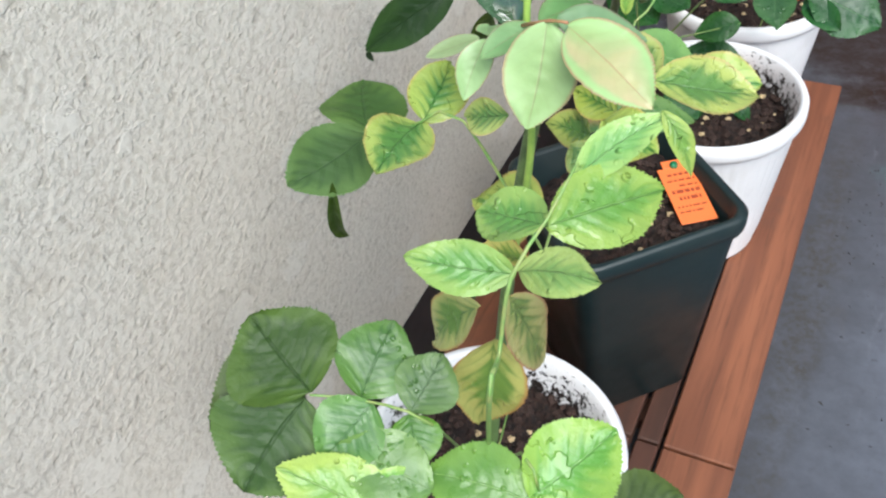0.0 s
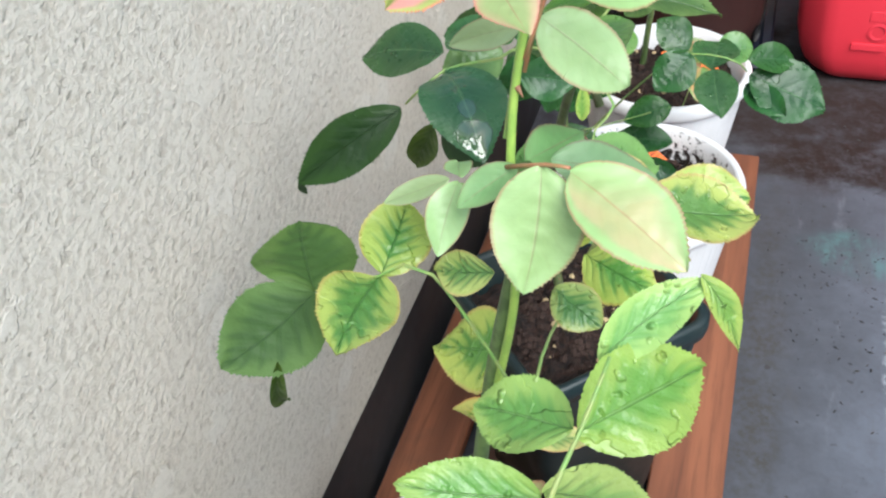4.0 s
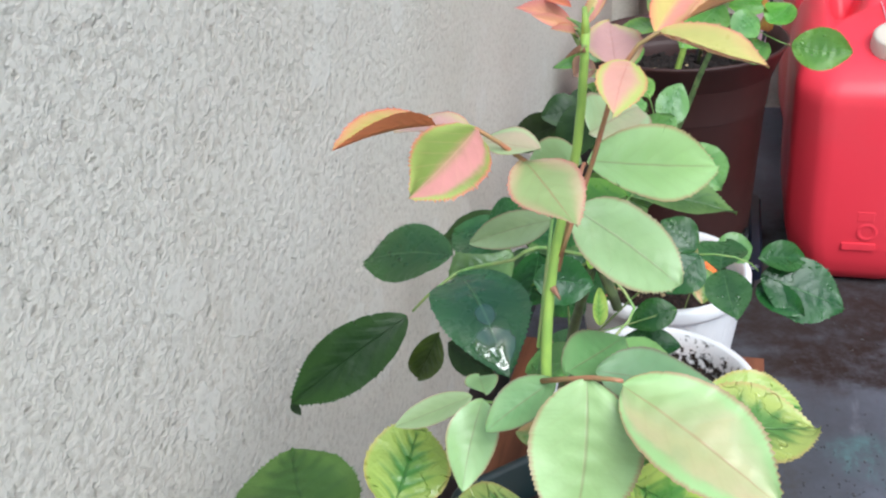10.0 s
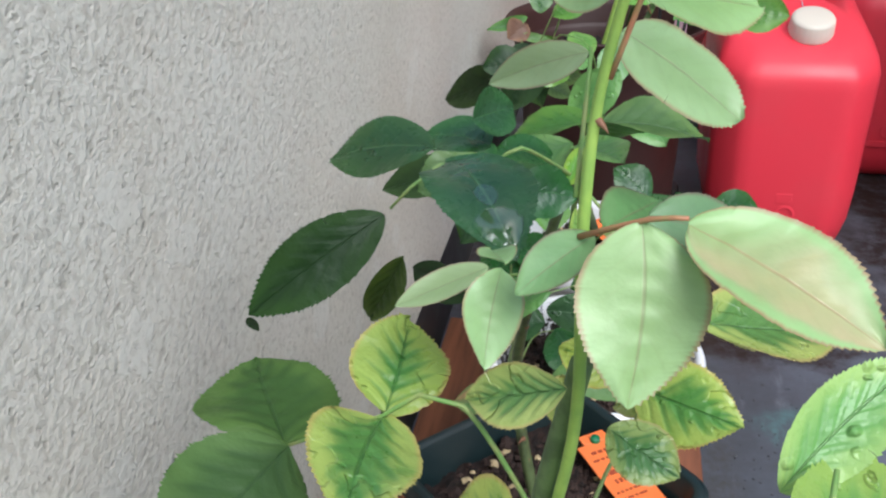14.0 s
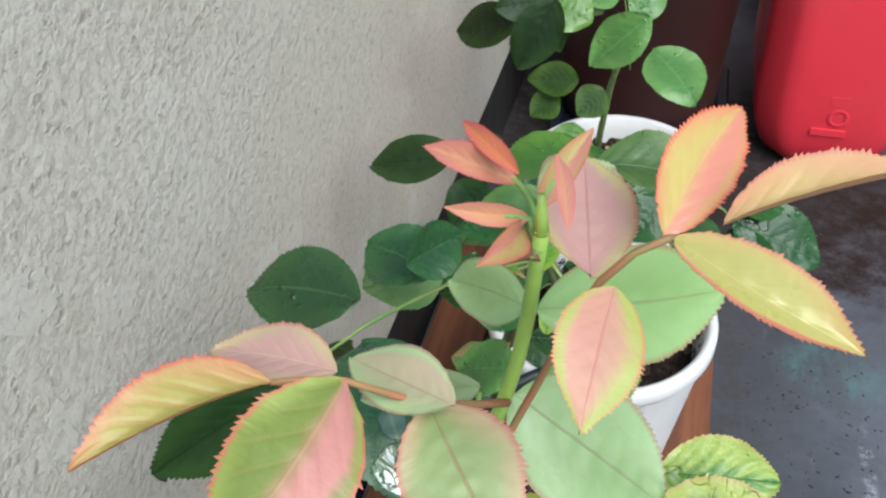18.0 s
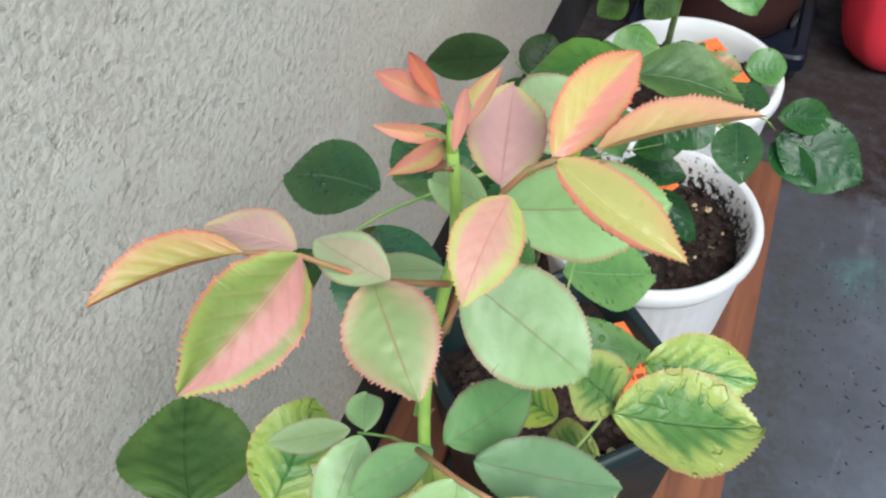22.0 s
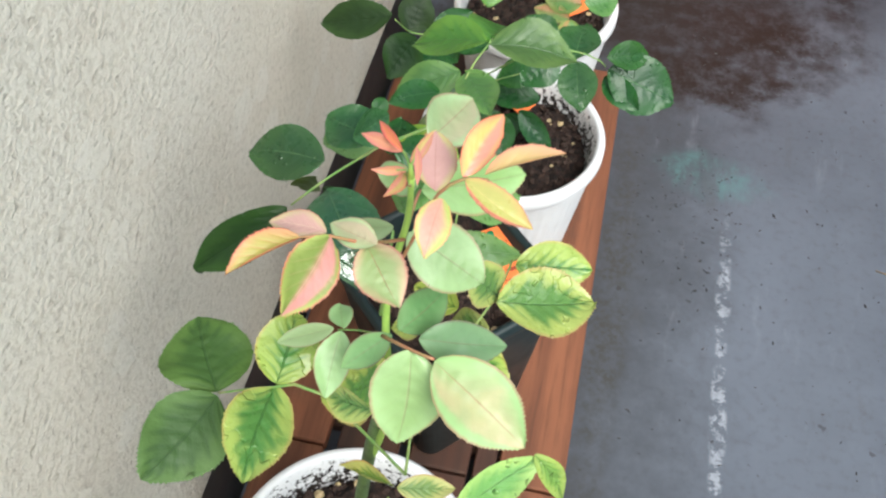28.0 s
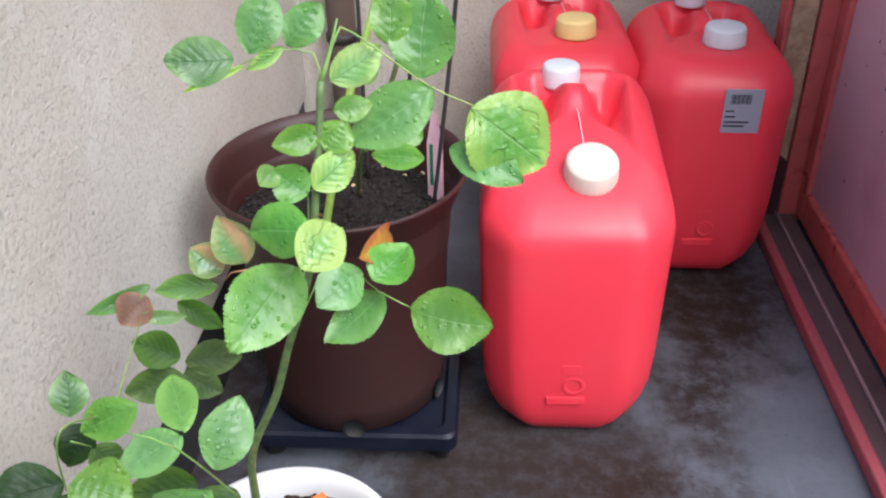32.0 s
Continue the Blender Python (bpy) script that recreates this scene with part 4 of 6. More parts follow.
# ---- leaves ----
def leaf_shape(length, width, fold, curl, wave, seed, point=0.5, teeth=1.0, lifted=0.0):
    """A serrated, quilted rose leaflet along +y, facing +z."""
    rnd = random.Random(seed)
    rows, cols = 73, 9
    verts, uvs, faces = [], [], []
    curl += rnd.uniform(-0.04, 0.11)
    twist, cup, buckle = rnd.uniform(-0.22, 0.22), rnd.uniform(-0.07, 0.09), rnd.uniform(0.01, 0.03)
    phase, side_bend = rnd.uniform(0, 6), rnd.uniform(-0.04, 0.04) * length
    for i in range(rows):
        v = i / (rows - 1)
        prof = math.sin(math.pi * min(1, v ** 0.88)) ** 0.72 if 0 < v < 1 else 0.0
        if v > 0.72:
            prof *= 1 - point * ((v - 0.72) / 0.28) ** 1.6 * 0.55
        half = 0.5 * width * prof * (1 + 0.03 * math.sin(5 * v + phase))
        for j in range(cols):
            u = -1 + 2 * j / (cols - 1)
            edge = abs(u) > 0.99
            r = u * half
            y = v * length
            if edge and 0.08 < v < 0.985:
                tooth = (rnd.uniform(0.016, 0.046) if i % 2 else -0.014) * teeth * width * (0.45 + 0.55 * prof)
                r += math.copysign(tooth, u)
                y += (rnd.uniform(0.008, 0.02) if i % 2 else -0.002) * length
            rib = (v * 7 - abs(u) ** 0.8 * 1.9) * 2 * math.pi
            z = fold * abs(r) + wave * width * 0.10 * math.sin(v * 7 + phase + u * 1.5) * abs(u)
            z += 0.016 * width * math.cos(rib) * (1 - abs(u)) * min(1, abs(u) * 3)
            z -= curl * length * v * v
            if u * lifted > 0.4:
                z += (abs(u) - 0.4) * abs(lifted) * half
                r *= 1 - 0.35 * (abs(u) - 0.4) * abs(lifted)
            z += twist * r * (v - 0.3) + cup * width * (u * u - 0.4) * prof + buckle * width * math.sin(4.3 * v + phase) * math.cos(2.1 * u + phase)
            z += 0.010 * width * noise.noise((u * 3.5 + seed, v * 7, seed * 0.7))
            verts.append((r + side_bend * math.sin(math.pi * v), y, z))
            uvs.append((0.5 + u / 2, v))
    for i in range(rows - 1):
        for j in range(cols - 1):
            a = i * cols + j
            faces.append((a, a + 1, a + cols + 1, a + cols))
    return verts, faces, uvs


BLADES = [0]


def blade(leaf, base, tip, width, facing, material, fold=0.18, curl=0.08, wave=0.5, point=0.5, lifted=0.0):
    """A leaflet from base to tip (metres, world), its upper side towards facing."""
    BLADES[0] += 1
    base, tip, facing = Vector(base), Vector(tip), Vector(facing)
    along = tip - base
    length = along.length
    y = along.normalized()
    z = (facing - y * facing.dot(y)).normalized()
    x = y.cross(z)
    verts, faces, uvs = leaf_shape(length, width, fold, curl, wave, BLADES[0], point, 2.0 if material.name.startswith("leaf_young") else 0.65 if material.name.startswith(("leaf_pale", "leaf_sage")) else 1.1, lifted)
    drop = curl * length
    origin = leaf.parent.location / SIZE
    out = []
    for a, b, c in verts:
        k = b / length
        out.append(base + x * a + y * b + z * (c + drop * k) - origin)
    return mesh_object("leaflet", out, faces, material, leaf, uvs=uvs)


def twig(plant, points, r0, r1, material, name="leaf_stalk", sides=7):
    """A leaf stalk or cane through the points (world)."""
    o = plant.location / SIZE
    pts = [Vector(p) - o for p in points]
    n = len(pts) - 1
    verts, faces = tube(pts, [r0 + (r1 - r0) * i / n for i in range(n + 1)], sides)
    return mesh_object(name, verts, faces, material, plant)


def thorn(cane, plant, at, way, size, material):
    o = plant.location / SIZE
    p, w = Vector(at) - o, Vector(way).normalized()
    verts, faces = tube([p, p + w * size * 0.5 + Vector((0, 0, -0.1 * size)), p + w * size + Vector((0, 0, -0.35 * size))], [size * 0.32, size * 0.16, size * 0.02], 6)
    return mesh_object("thorn", verts, faces, material, cane)


def thorns(plant, cane, points, count, seed, size=0.007):
    """Curved thorns set along a cane."""
    rnd = random.Random(seed)
    pts = [Vector(p) for p in points]
    for k in range(count):
        n = rnd.randrange(len(pts) - 1)
        p = pts[n].lerp(pts[n + 1], rnd.uniform(0.1, 0.9))
        a = rnd.uniform(0, 6.283)
        thorn(cane, plant, p, (math.cos(a), math.sin(a), -0.15), size * rnd.uniform(0.7, 1.2), THORN)


THORN = stem_mat("thorn", srgb(150, 104, 80), srgb(120, 84, 60))
PALE = leaf_mat("leaf_pale_green", srgb(148, 178, 114), srgb(164, 194, 132), srgb(134, 116, 88), 0.38, mottle=0.4, edge=srgb(164, 124, 96), sheen=0.6, veins=0.05, rib=0.42, relief=0.28)
PALE_RED = leaf_mat("leaf_pale_flushed", srgb(152, 180, 116), srgb(168, 196, 134), srgb(160, 112, 92), 0.38, inner=srgb(190, 166, 134), bias=0.25, mottle=0.45, edge=srgb(160, 104, 90), sheen=0.6, veins=0.05, rib=0.45, relief=0.28)
SAGE = leaf_mat("leaf_sage_green", srgb(106, 148, 94), srgb(118, 156, 102), srgb(128, 104, 84), 0.5, mottle=0.25, edge=srgb(120, 90, 80), sheen=0.5, veins=0.06, rib=0.42, relief=0.3)
DEEP = leaf_mat("leaf_deep_green", srgb(40, 80, 40), srgb(52, 94, 44), srgb(88, 128, 76), 0.28, mottle=0.4, through=0.1, wet=0.2, drops=0.6, veins=0.1, sheen=0.35)
DEEP_WET = leaf_mat("leaf_deep_green_puddled", srgb(46, 90, 52), srgb(56, 102, 54), srgb(96, 134, 86), 0.26, mottle=0.4, through=0.1, drops=0.4, veins=0.1, film=((0.55, 0.82, 0.36, 0.15), (0.50, 0.58, 0.12, 0.10)))
# Darker greens; on low and wall-side leaflets they hold shade in the colour.
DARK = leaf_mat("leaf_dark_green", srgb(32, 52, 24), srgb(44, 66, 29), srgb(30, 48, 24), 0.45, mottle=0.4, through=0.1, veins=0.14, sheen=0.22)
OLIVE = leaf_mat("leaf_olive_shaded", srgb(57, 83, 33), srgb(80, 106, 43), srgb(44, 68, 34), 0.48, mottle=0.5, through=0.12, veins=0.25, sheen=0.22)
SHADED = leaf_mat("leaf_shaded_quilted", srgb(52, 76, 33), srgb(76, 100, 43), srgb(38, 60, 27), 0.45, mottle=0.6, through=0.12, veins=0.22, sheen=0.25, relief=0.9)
MID = leaf_mat("leaf_mid_green", srgb(70, 112, 48), srgb(94, 134, 56), srgb(54, 90, 46), 0.36, mottle=0.5, through=0.15, drops=0.4, veins=0.22)
FRESH = leaf_mat("leaf_fresh_green", srgb(90, 140, 62), srgb(114, 160, 74), srgb(134, 172, 106), 0.3, mottle=0.4, drops=1.0, veins=0.08)
LIME = leaf_mat("leaf_bright_lime", srgb(112, 164, 66), srgb(164, 194, 88), srgb(138, 176, 102), 0.28, mottle=0.6, spread=0.45, wet=0.5, drops=0.6, veins=0.17, relief=1.0)
YELLOWING = leaf_mat("leaf_yellowing", srgb(96, 144, 66), srgb(180, 196, 96), srgb(74, 120, 58), 0.3, mottle=0.75, spread=0.36, edge=srgb(196, 170, 100), veins=0.24, wet=0.5, drops=0.4, relief=1.0)
BLEACHED = leaf_mat("leaf_bleached_veined", srgb(120, 152, 70), srgb(202, 200, 116), srgb(84, 122, 60), 0.34, mottle=0.85, spread=0.34, edge=srgb(196, 130, 82), veins=0.28, wet=0.4)
RED_EDGE = srgb(196, 74, 72)
PINK = leaf_mat("leaf_young_pink", srgb(206, 150, 140), srgb(200, 176, 124), srgb(216, 184, 150), 0.4, mottle=0.3, spread=0.6, edge=RED_EDGE, through=0.15, sheen=0.4, relief=0.35, veins=0.15)
PINK_BACK = leaf_mat("leaf_young_pink_yellow_side", srgb(208, 152, 150), srgb(208, 196, 120), srgb(176, 112, 108), 0.4, inner=srgb(208, 150, 150), bias=-0.5, mottle=0.25, spread=0.72, edge=srgb(206, 110, 104), through=0.12, sheen=0.4, relief=0.35, veins=0.06)
PINK_FRONT = leaf_mat("leaf_young_pink_centre", srgb(200, 152, 134), srgb(176, 186, 98), srgb(190, 110, 104), 0.4, inner=srgb(206, 142, 136), bias=0.3, mottle=0.2, spread=0.52, edge=srgb(206, 112, 100), through=0.12, sheen=0.4, relief=0.35, veins=0.06)
PINK_GREEN = leaf_mat("leaf_young_green_flushed", srgb(136, 152, 92), srgb(180, 150, 116), srgb(146, 84, 70), 0.4, mottle=0.4, spread=0.66, edge=srgb(178, 78, 78), through=0.12, sheen=0.4, relief=0.35, veins=0.06)
PINK_HALF = leaf_mat("leaf_young_two_tone", srgb(116, 132, 50), srgb(162, 176, 82), srgb(200, 150, 116), 0.4, inner=srgb(198, 120, 120), bias=-1.1, mottle=0.25, spread=0.8, edge=RED_EDGE, through=0.12, sheen=0.4, relief=0.3, veins=0.12, rib=0.3)
ORANGE = leaf_mat("leaf_young_orange", srgb(192, 176, 104), srgb(206, 150, 108), srgb(212, 182, 120), 0.34, inner=srgb(212, 140, 124), bias=0.9, mottle=0.4, spread=0.6, edge=srgb(206, 96, 76), through=0.15, sheen=0.5, relief=0.3, veins=0.08)
ORANGE_FOLD = leaf_mat("leaf_young_orange_turned_edge", srgb(188, 186, 82), srgb(206, 180, 84), srgb(220, 194, 110), 0.3, mottle=0.5, spread=0.55, edge=srgb(208, 96, 70), through=0.15, sheen=0.6, relief=0.3, veins=0.08, turned=(1, 0.5, 0.62, srgb(220, 122, 80)))
CORAL = leaf_mat("leaf_young_coral", srgb(214, 144, 102), srgb(212, 132, 112), srgb(224, 176, 126), 0.38, mottle=0.4, spread=0.5, edge=srgb(206, 92, 84), through=0.15, sheen=0.4, relief=0.3, veins=0.1)
CORAL_FOLD = leaf_mat("leaf_young_coral_folded", srgb(168, 158, 82), srgb(190, 144, 98), srgb(196, 92, 84), 0.4, mottle=0.5, spread=0.5, edge=srgb(190, 70, 66), through=0.06, sheen=0.4, relief=0.3, veins=0.28, turned=(-1, -0.04, 0.04, srgb(248, 142, 98)))
CORAL_OUT = leaf_mat("leaf_young_coral_outside", srgb(202, 164, 82), srgb(214, 146, 88), srgb(190, 92, 84), 0.38, mottle=0.4, spread=0.5, edge=srgb(200, 80, 66), through=0.06, sheen=0.4, relief=0.3, veins=0.1, turned=(1, -0.04, 0.04, srgb(252, 164, 84)))
RUSTY = leaf_mat("leaf_rust_edged", srgb(92, 138, 74), srgb(136, 150, 84), srgb(90, 132, 74), 0.3, mottle=0.5, inner=srgb(190, 140, 98), bias=0.6, wet=0.8)
BROWN_LEAF = leaf_mat("leaf_withered_brown", srgb(112, 68, 52), srgb(140, 90, 60), srgb(96, 58, 44), 0.5, mottle=0.6)
AMBER = leaf_mat("leaf_amber", srgb(206, 152, 74), srgb(184, 104, 70), srgb(180, 124, 62), 0.42, mottle=0.5)

CANE = stem_mat("green_cane", srgb(166, 196, 92), srgb(144, 178, 84))
CANE_OLD = stem_mat("old_cane", srgb(98, 112, 70), srgb(74, 80, 54))
CANE_CUT = stem_mat("cut_green_cane", srgb(104, 128, 76), srgb(78, 98, 58))
STALK = stem_mat("green_stalk", srgb(120, 158, 84), srgb(150, 160, 96))
STALK_RED = stem_mat("reddish_stalk", srgb(176, 116, 88), srgb(150, 130, 84))

# ---- rose bushes ----
rose = thing("rose_bush", (0.2075, 0.269, 0.255), "tall potted rose with pale green leaves and red-flushed new shoots", "rose bush", "potted roses")
cane = twig(rose, [(0.240, 0.278, 0.560), (0.262, 0.270, 0.680), (0.262, 0.272, 0.772), (0.265, 0.278, 0.820), (0.275, 0.278, 0.870), (0.280, 0.268, 0.915)], 0.0028, 0.0014, CANE, "cane", 10)
thorns(rose, cane, [(0.240, 0.278, 0.560), (0.262, 0.270, 0.680), (0.262, 0.272, 0.772), (0.265, 0.278, 0.820), (0.275, 0.278, 0.870), (0.280, 0.268, 0.915)], 5, 2)
stub = twig(rose, [(0.205, 0.262, 0.245), (0.222, 0.270, 0.420), (0.244, 0.278, 0.600), (0.264, 0.279, 0.712)], 0.0056, 0.0048, CANE_CUT, "cane", 10)
thorns(rose, stub, [(0.205, 0.262, 0.245), (0.222, 0.270, 0.420), (0.244, 0.278, 0.600), (0.264, 0.279, 0.712)], 9, 4)
leaf = twig(rose, [(0.268, 0.278, 0.825), (0.280, 0.279, 0.863), (0.291, 0.272, 0.901), (0.302, 0.274, 0.912), (0.313, 0.276, 0.912)], 0.00105, 0.00068, STALK_RED)
blade(leaf, (0.289, 0.275, 0.899), (0.283, 0.304, 0.907), 0.0185, (0.14, -0.14, 0.98), PINK_BACK, fold=0.1, point=0.3)
blade(leaf, (0.294, 0.267, 0.905), (0.293, 0.238, 0.900), 0.0145, (0.26, 0.18, 0.95), PINK_FRONT, fold=0.15, point=1.0)
blade(leaf, (0.301, 0.276, 0.911), (0.313, 0.309, 0.920), 0.0135, (0.40, -0.20, 0.89), ORANGE, fold=0.3, point=0.8)
blade(leaf, (0.311, 0.275, 0.916), (0.344, 0.288, 0.924), 0.0105, (-0.04, 0.18, 0.98), CORAL_OUT, fold=0.9, point=1.0, wave=0.2)
blade(leaf, (0.303, 0.273, 0.913), (0.336, 0.257, 0.908), 0.0130, (0.06, -0.40, 0.91), ORANGE_FOLD, fold=0.3, point=1.1, lifted=0.5, curl=0.14)
leaf = twig(rose, [(0.273, 0.277, 0.855), (0.260, 0.258, 0.873), (0.247, 0.248, 0.888), (0.235, 0.242, 0.891)], 0.00105, 0.00060, STALK_RED)
blade(leaf, (0.260, 0.258, 0.873), (0.282, 0.233, 0.864), 0.0225, (0.33, -0.58, 0.74), PINK_GREEN, fold=0.12, point=0.9)
blade(leaf, (0.2665, 0.2545, 0.8785), (0.242, 0.2625, 0.878), 0.0150, (0.05, -0.25, 0.97), PALE_RED, fold=0.2, point=0.3)
blade(leaf, (0.247, 0.248, 0.888), (0.237, 0.205, 0.883), 0.0225, (0.51, -0.32, 0.79), PINK_HALF, fold=0.12, point=1.0)
blade(leaf, (0.235, 0.242, 0.891), (0.211, 0.214, 0.895), 0.0135, (-0.10, 0.09, 0.99), CORAL_FOLD, fold=1.0, point=1.1, wave=0.2)
blade(leaf, (0.2445, 0.2505, 0.887), (0.2165, 0.2515, 0.886), 0.0135, (-0.05, -0.12, 0.98), PINK, fold=0.2, point=0.9)
for ends in (((0.2795, 0.2685, 0.912), (0.277, 0.276, 0.914), (0.273, 0.282, 0.914), (0.268, 0.284, 0.916)), ((0.2795, 0.269, 0.910), (0.278, 0.275, 0.914), (0.281, 0.279, 0.919)), ((0.2795, 0.268, 0.909), (0.277, 0.272, 0.9135), (0.273, 0.269, 0.916)), ((0.279, 0.268, 0.908), (0.276, 0.272, 0.911), (0.2755, 0.268, 0.914))):
    twig(rose, ends, 0.0010, 0.0005, STALK)
leaf = twig(rose, [(0.280, 0.268, 0.914), (0.2795, 0.269, 0.922)], 0.00150, 0.00075, CANE)
blade(leaf, (0.273, 0.282, 0.914), (0.253, 0.285, 0.918), 0.0060, (0.25, -0.60, 0.76), CORAL, fold=0.5, curl=0.2, point=1.2)
blade(leaf, (0.274, 0.277, 0.920), (0.259, 0.293, 0.920), 0.004, (0.33, -0.74, 0.59), CORAL, fold=0.5, point=1.2)
blade(leaf, (0.278, 0.275, 0.914), (0.286, 0.286, 0.926), 0.005, (0.28, -0.74, 0.61), ORANGE, fold=0.5, point=1.2)
blade(leaf, (0.277, 0.272, 0.914), (0.263, 0.263, 0.921), 0.004, (0.33, -0.70, 0.63), CORAL, fold=0.5, point=1.2)
blade(leaf, (0.276, 0.272, 0.912), (0.274, 0.250, 0.922), 0.005, (0.31, -0.69, 0.65), ORANGE, fold=0.5, point=1.2)
blade(leaf, (0.286, 0.254, 0.927), (0.281, 0.275, 0.927), 0.003, (0.28, -0.72, 0.63), CORAL, fold=0.4)
leaf = twig(rose, [(0.264, 0.293, 0.809), (0.271, 0.308, 0.845), (0.272, 0.317, 0.846)], 0.00113, 0.00075, STALK_RED)
blade(leaf, (0.273, 0.316, 0.848), (0.325, 0.353, 0.832), 0.032, (0.57, -0.58, 0.58), PALE, fold=0.1, point=0.25)
blade(leaf, (0.271, 0.296, 0.836), (0.312, 0.292, 0.807), 0.037, (0.82, -0.48, 0.32), PALE, fold=0.06, point=0.2)
blade(leaf, (0.270, 0.319, 0.845), (0.244, 0.330, 0.840), 0.019, (-0.83, -0.45, 0.32), PALE)
blade(leaf, (0.268, 0.355, 0.844), (0.287, 0.392, 0.846), 0.032, (0.47, -0.21, 0.86), PALE_RED, fold=0.1)
leaf = twig(rose, [(0.259, 0.274, 0.784), (0.261, 0.300, 0.829)], 0.00105, 0.00075, STALK)
blade(leaf, (0.260, 0.305, 0.826), (0.225, 0.302, 0.814), 0.015, (-0.60, -0.79, 0.07), PALE, fold=0.2)
leaf = twig(rose, [(0.261, 0.268, 0.772), (0.283, 0.254, 0.787), (0.295, 0.250, 0.790)], 0.00120, 0.00082, STALK_RED)
blade(leaf, (0.281, 0.256, 0.785), (0.281, 0.218, 0.739), 0.042, (0.17, -0.70, 0.70), PALE, fold=0.1)
blade(leaf, (0.295, 0.250, 0.788), (0.351, 0.219, 0.772), 0.040, (0.08, -0.44, 0.89), PALE_RED, fold=0.1)
blade(leaf, (0.283, 0.265, 0.782), (0.332, 0.279, 0.769), 0.025, (0.04, -0.50, 0.86), SAGE, fold=0.15)
blade(leaf, (0.266, 0.270, 0.772), (0.241, 0.250, 0.758), 0.017, (0.14, -0.56, 0.82), SAGE, fold=0.2)
blade(leaf, (0.270, 0.272, 0.774), (0.290, 0.309, 0.771), 0.024, (0.38, -0.22, 0.90), SAGE, fold=0.1)
leaf = twig(rose, [(0.261, 0.268, 0.772), (0.243, 0.282, 0.748), (0.230, 0.279, 0.749)], 0.00075, 0.00052, STALK)
blade(leaf, (0.233, 0.277, 0.752), (0.232, 0.241, 0.733), 0.021, (0.24, -0.62, 0.75), PALE, fold=0.15)
blade(leaf, (0.228, 0.278, 0.752), (0.194, 0.269, 0.737), 0.013, (-0.27, -0.65, 0.71), PALE, fold=0.2)
blade(leaf, (0.234, 0.278, 0.754), (0.226, 0.297, 0.750), 0.015, (-0.01, -0.01, 1.00), PALE, fold=0.2)
leaf = twig(rose, [(0.273, 0.259, 0.597), (0.221, 0.258, 0.702), (0.188, 0.261, 0.691), (0.149, 0.256, 0.675)], 0.00120, 0.00075, STALK)
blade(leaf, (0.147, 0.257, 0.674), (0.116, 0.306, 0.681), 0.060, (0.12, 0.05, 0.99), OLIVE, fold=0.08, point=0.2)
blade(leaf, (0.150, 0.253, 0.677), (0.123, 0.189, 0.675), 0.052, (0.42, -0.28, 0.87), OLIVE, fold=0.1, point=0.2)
blade(leaf, (0.188, 0.264, 0.689), (0.188, 0.312, 0.703), 0.041, (0.30, -0.12, 0.95), YELLOWING, fold=0.1, point=0.2)
blade(leaf, (0.188, 0.262, 0.690), (0.195, 0.192, 0.708), 0.042, (0.36, 0.06, 0.93), YELLOWING, fold=0.1, point=0.3)
blade(leaf, (0.260, 0.243, 0.726), (0.221, 0.258, 0.705), 0.022, (0.27, -0.72, 0.64), YELLOWING, fold=0.2)
blade(leaf, (0.154, 0.198, 0.681), (0.104, 0.263, 0.547), 0.010, (0.55, -0.75, -0.30), OLIVE, fold=0.5, curl=0.15)
leaf = twig(rose, [(0.273, 0.259, 0.597), (0.273, 0.312, 0.613), (0.311, 0.367, 0.673), (0.319, 0.411, 0.667)], 0.00120, 0.00075, STALK)
blade(leaf, (0.315, 0.364, 0.681), (0.384, 0.389, 0.666), 0.050, (-0.10, -0.28, 0.95), YELLOWING, fold=0.08, point=0.2)
blade(leaf, (0.321, 0.421, 0.648), (0.380, 0.430, 0.647), 0.038, (0.12, -0.57, 0.81), YELLOWING, fold=0.1, point=0.2)
blade(leaf, (0.315, 0.374, 0.672), (0.292, 0.363, 0.715), 0.032, (0.93, -0.36, 0.02), YELLOWING, fold=0.15)
blade(leaf, (0.312, 0.354, 0.656), (0.280, 0.377, 0.616), 0.027, (0.11, -0.54, 0.83), YELLOWING, fold=0.15)
blade(leaf, (0.288, 0.339, 0.658), (0.333, 0.313, 0.661), 0.037, (0.11, -0.75, 0.65), YELLOWING, fold=0.15)
blade(leaf, (0.262, 0.393, 0.598), (0.241, 0.352, 0.635), 0.029, (0.15, -0.72, 0.67), YELLOWING, fold=0.15)
blade(leaf, (0.285, 0.381, 0.634), (0.249, 0.387, 0.644), 0.028, (0.17, -0.77, 0.63), YELLOWING, fold=0.15)
blade(leaf, (0.276, 0.306, 0.659), (0.307, 0.292, 0.647), 0.028, (0.05, -0.48, 0.88), YELLOWING, fold=0.15)
leaf = twig(rose, [(0.205, 0.262, 0.245), (0.320, 0.069, 0.697), (0.310, 0.103, 0.686), (0.315, 0.114, 0.736), (0.322, 0.144, 0.749), (0.328, 0.169, 0.765)], 0.00165, 0.00075, STALK)
blade(leaf, (0.321, 0.188, 0.739), (0.360, 0.218, 0.767), 0.022, (0.20, -0.62, 0.76), LIME, fold=0.15, curl=0.16, point=0.1)
blade(leaf, (0.356, 0.218, 0.769), (0.376, 0.210, 0.736), 0.013, (0.75, -0.55, 0.35), LIME, fold=0.3, curl=0.22, point=1.1)
blade(leaf, (0.317, 0.156, 0.732), (0.269, 0.169, 0.720), 0.034, (0.91, -0.28, 0.32), LIME, fold=0.1)
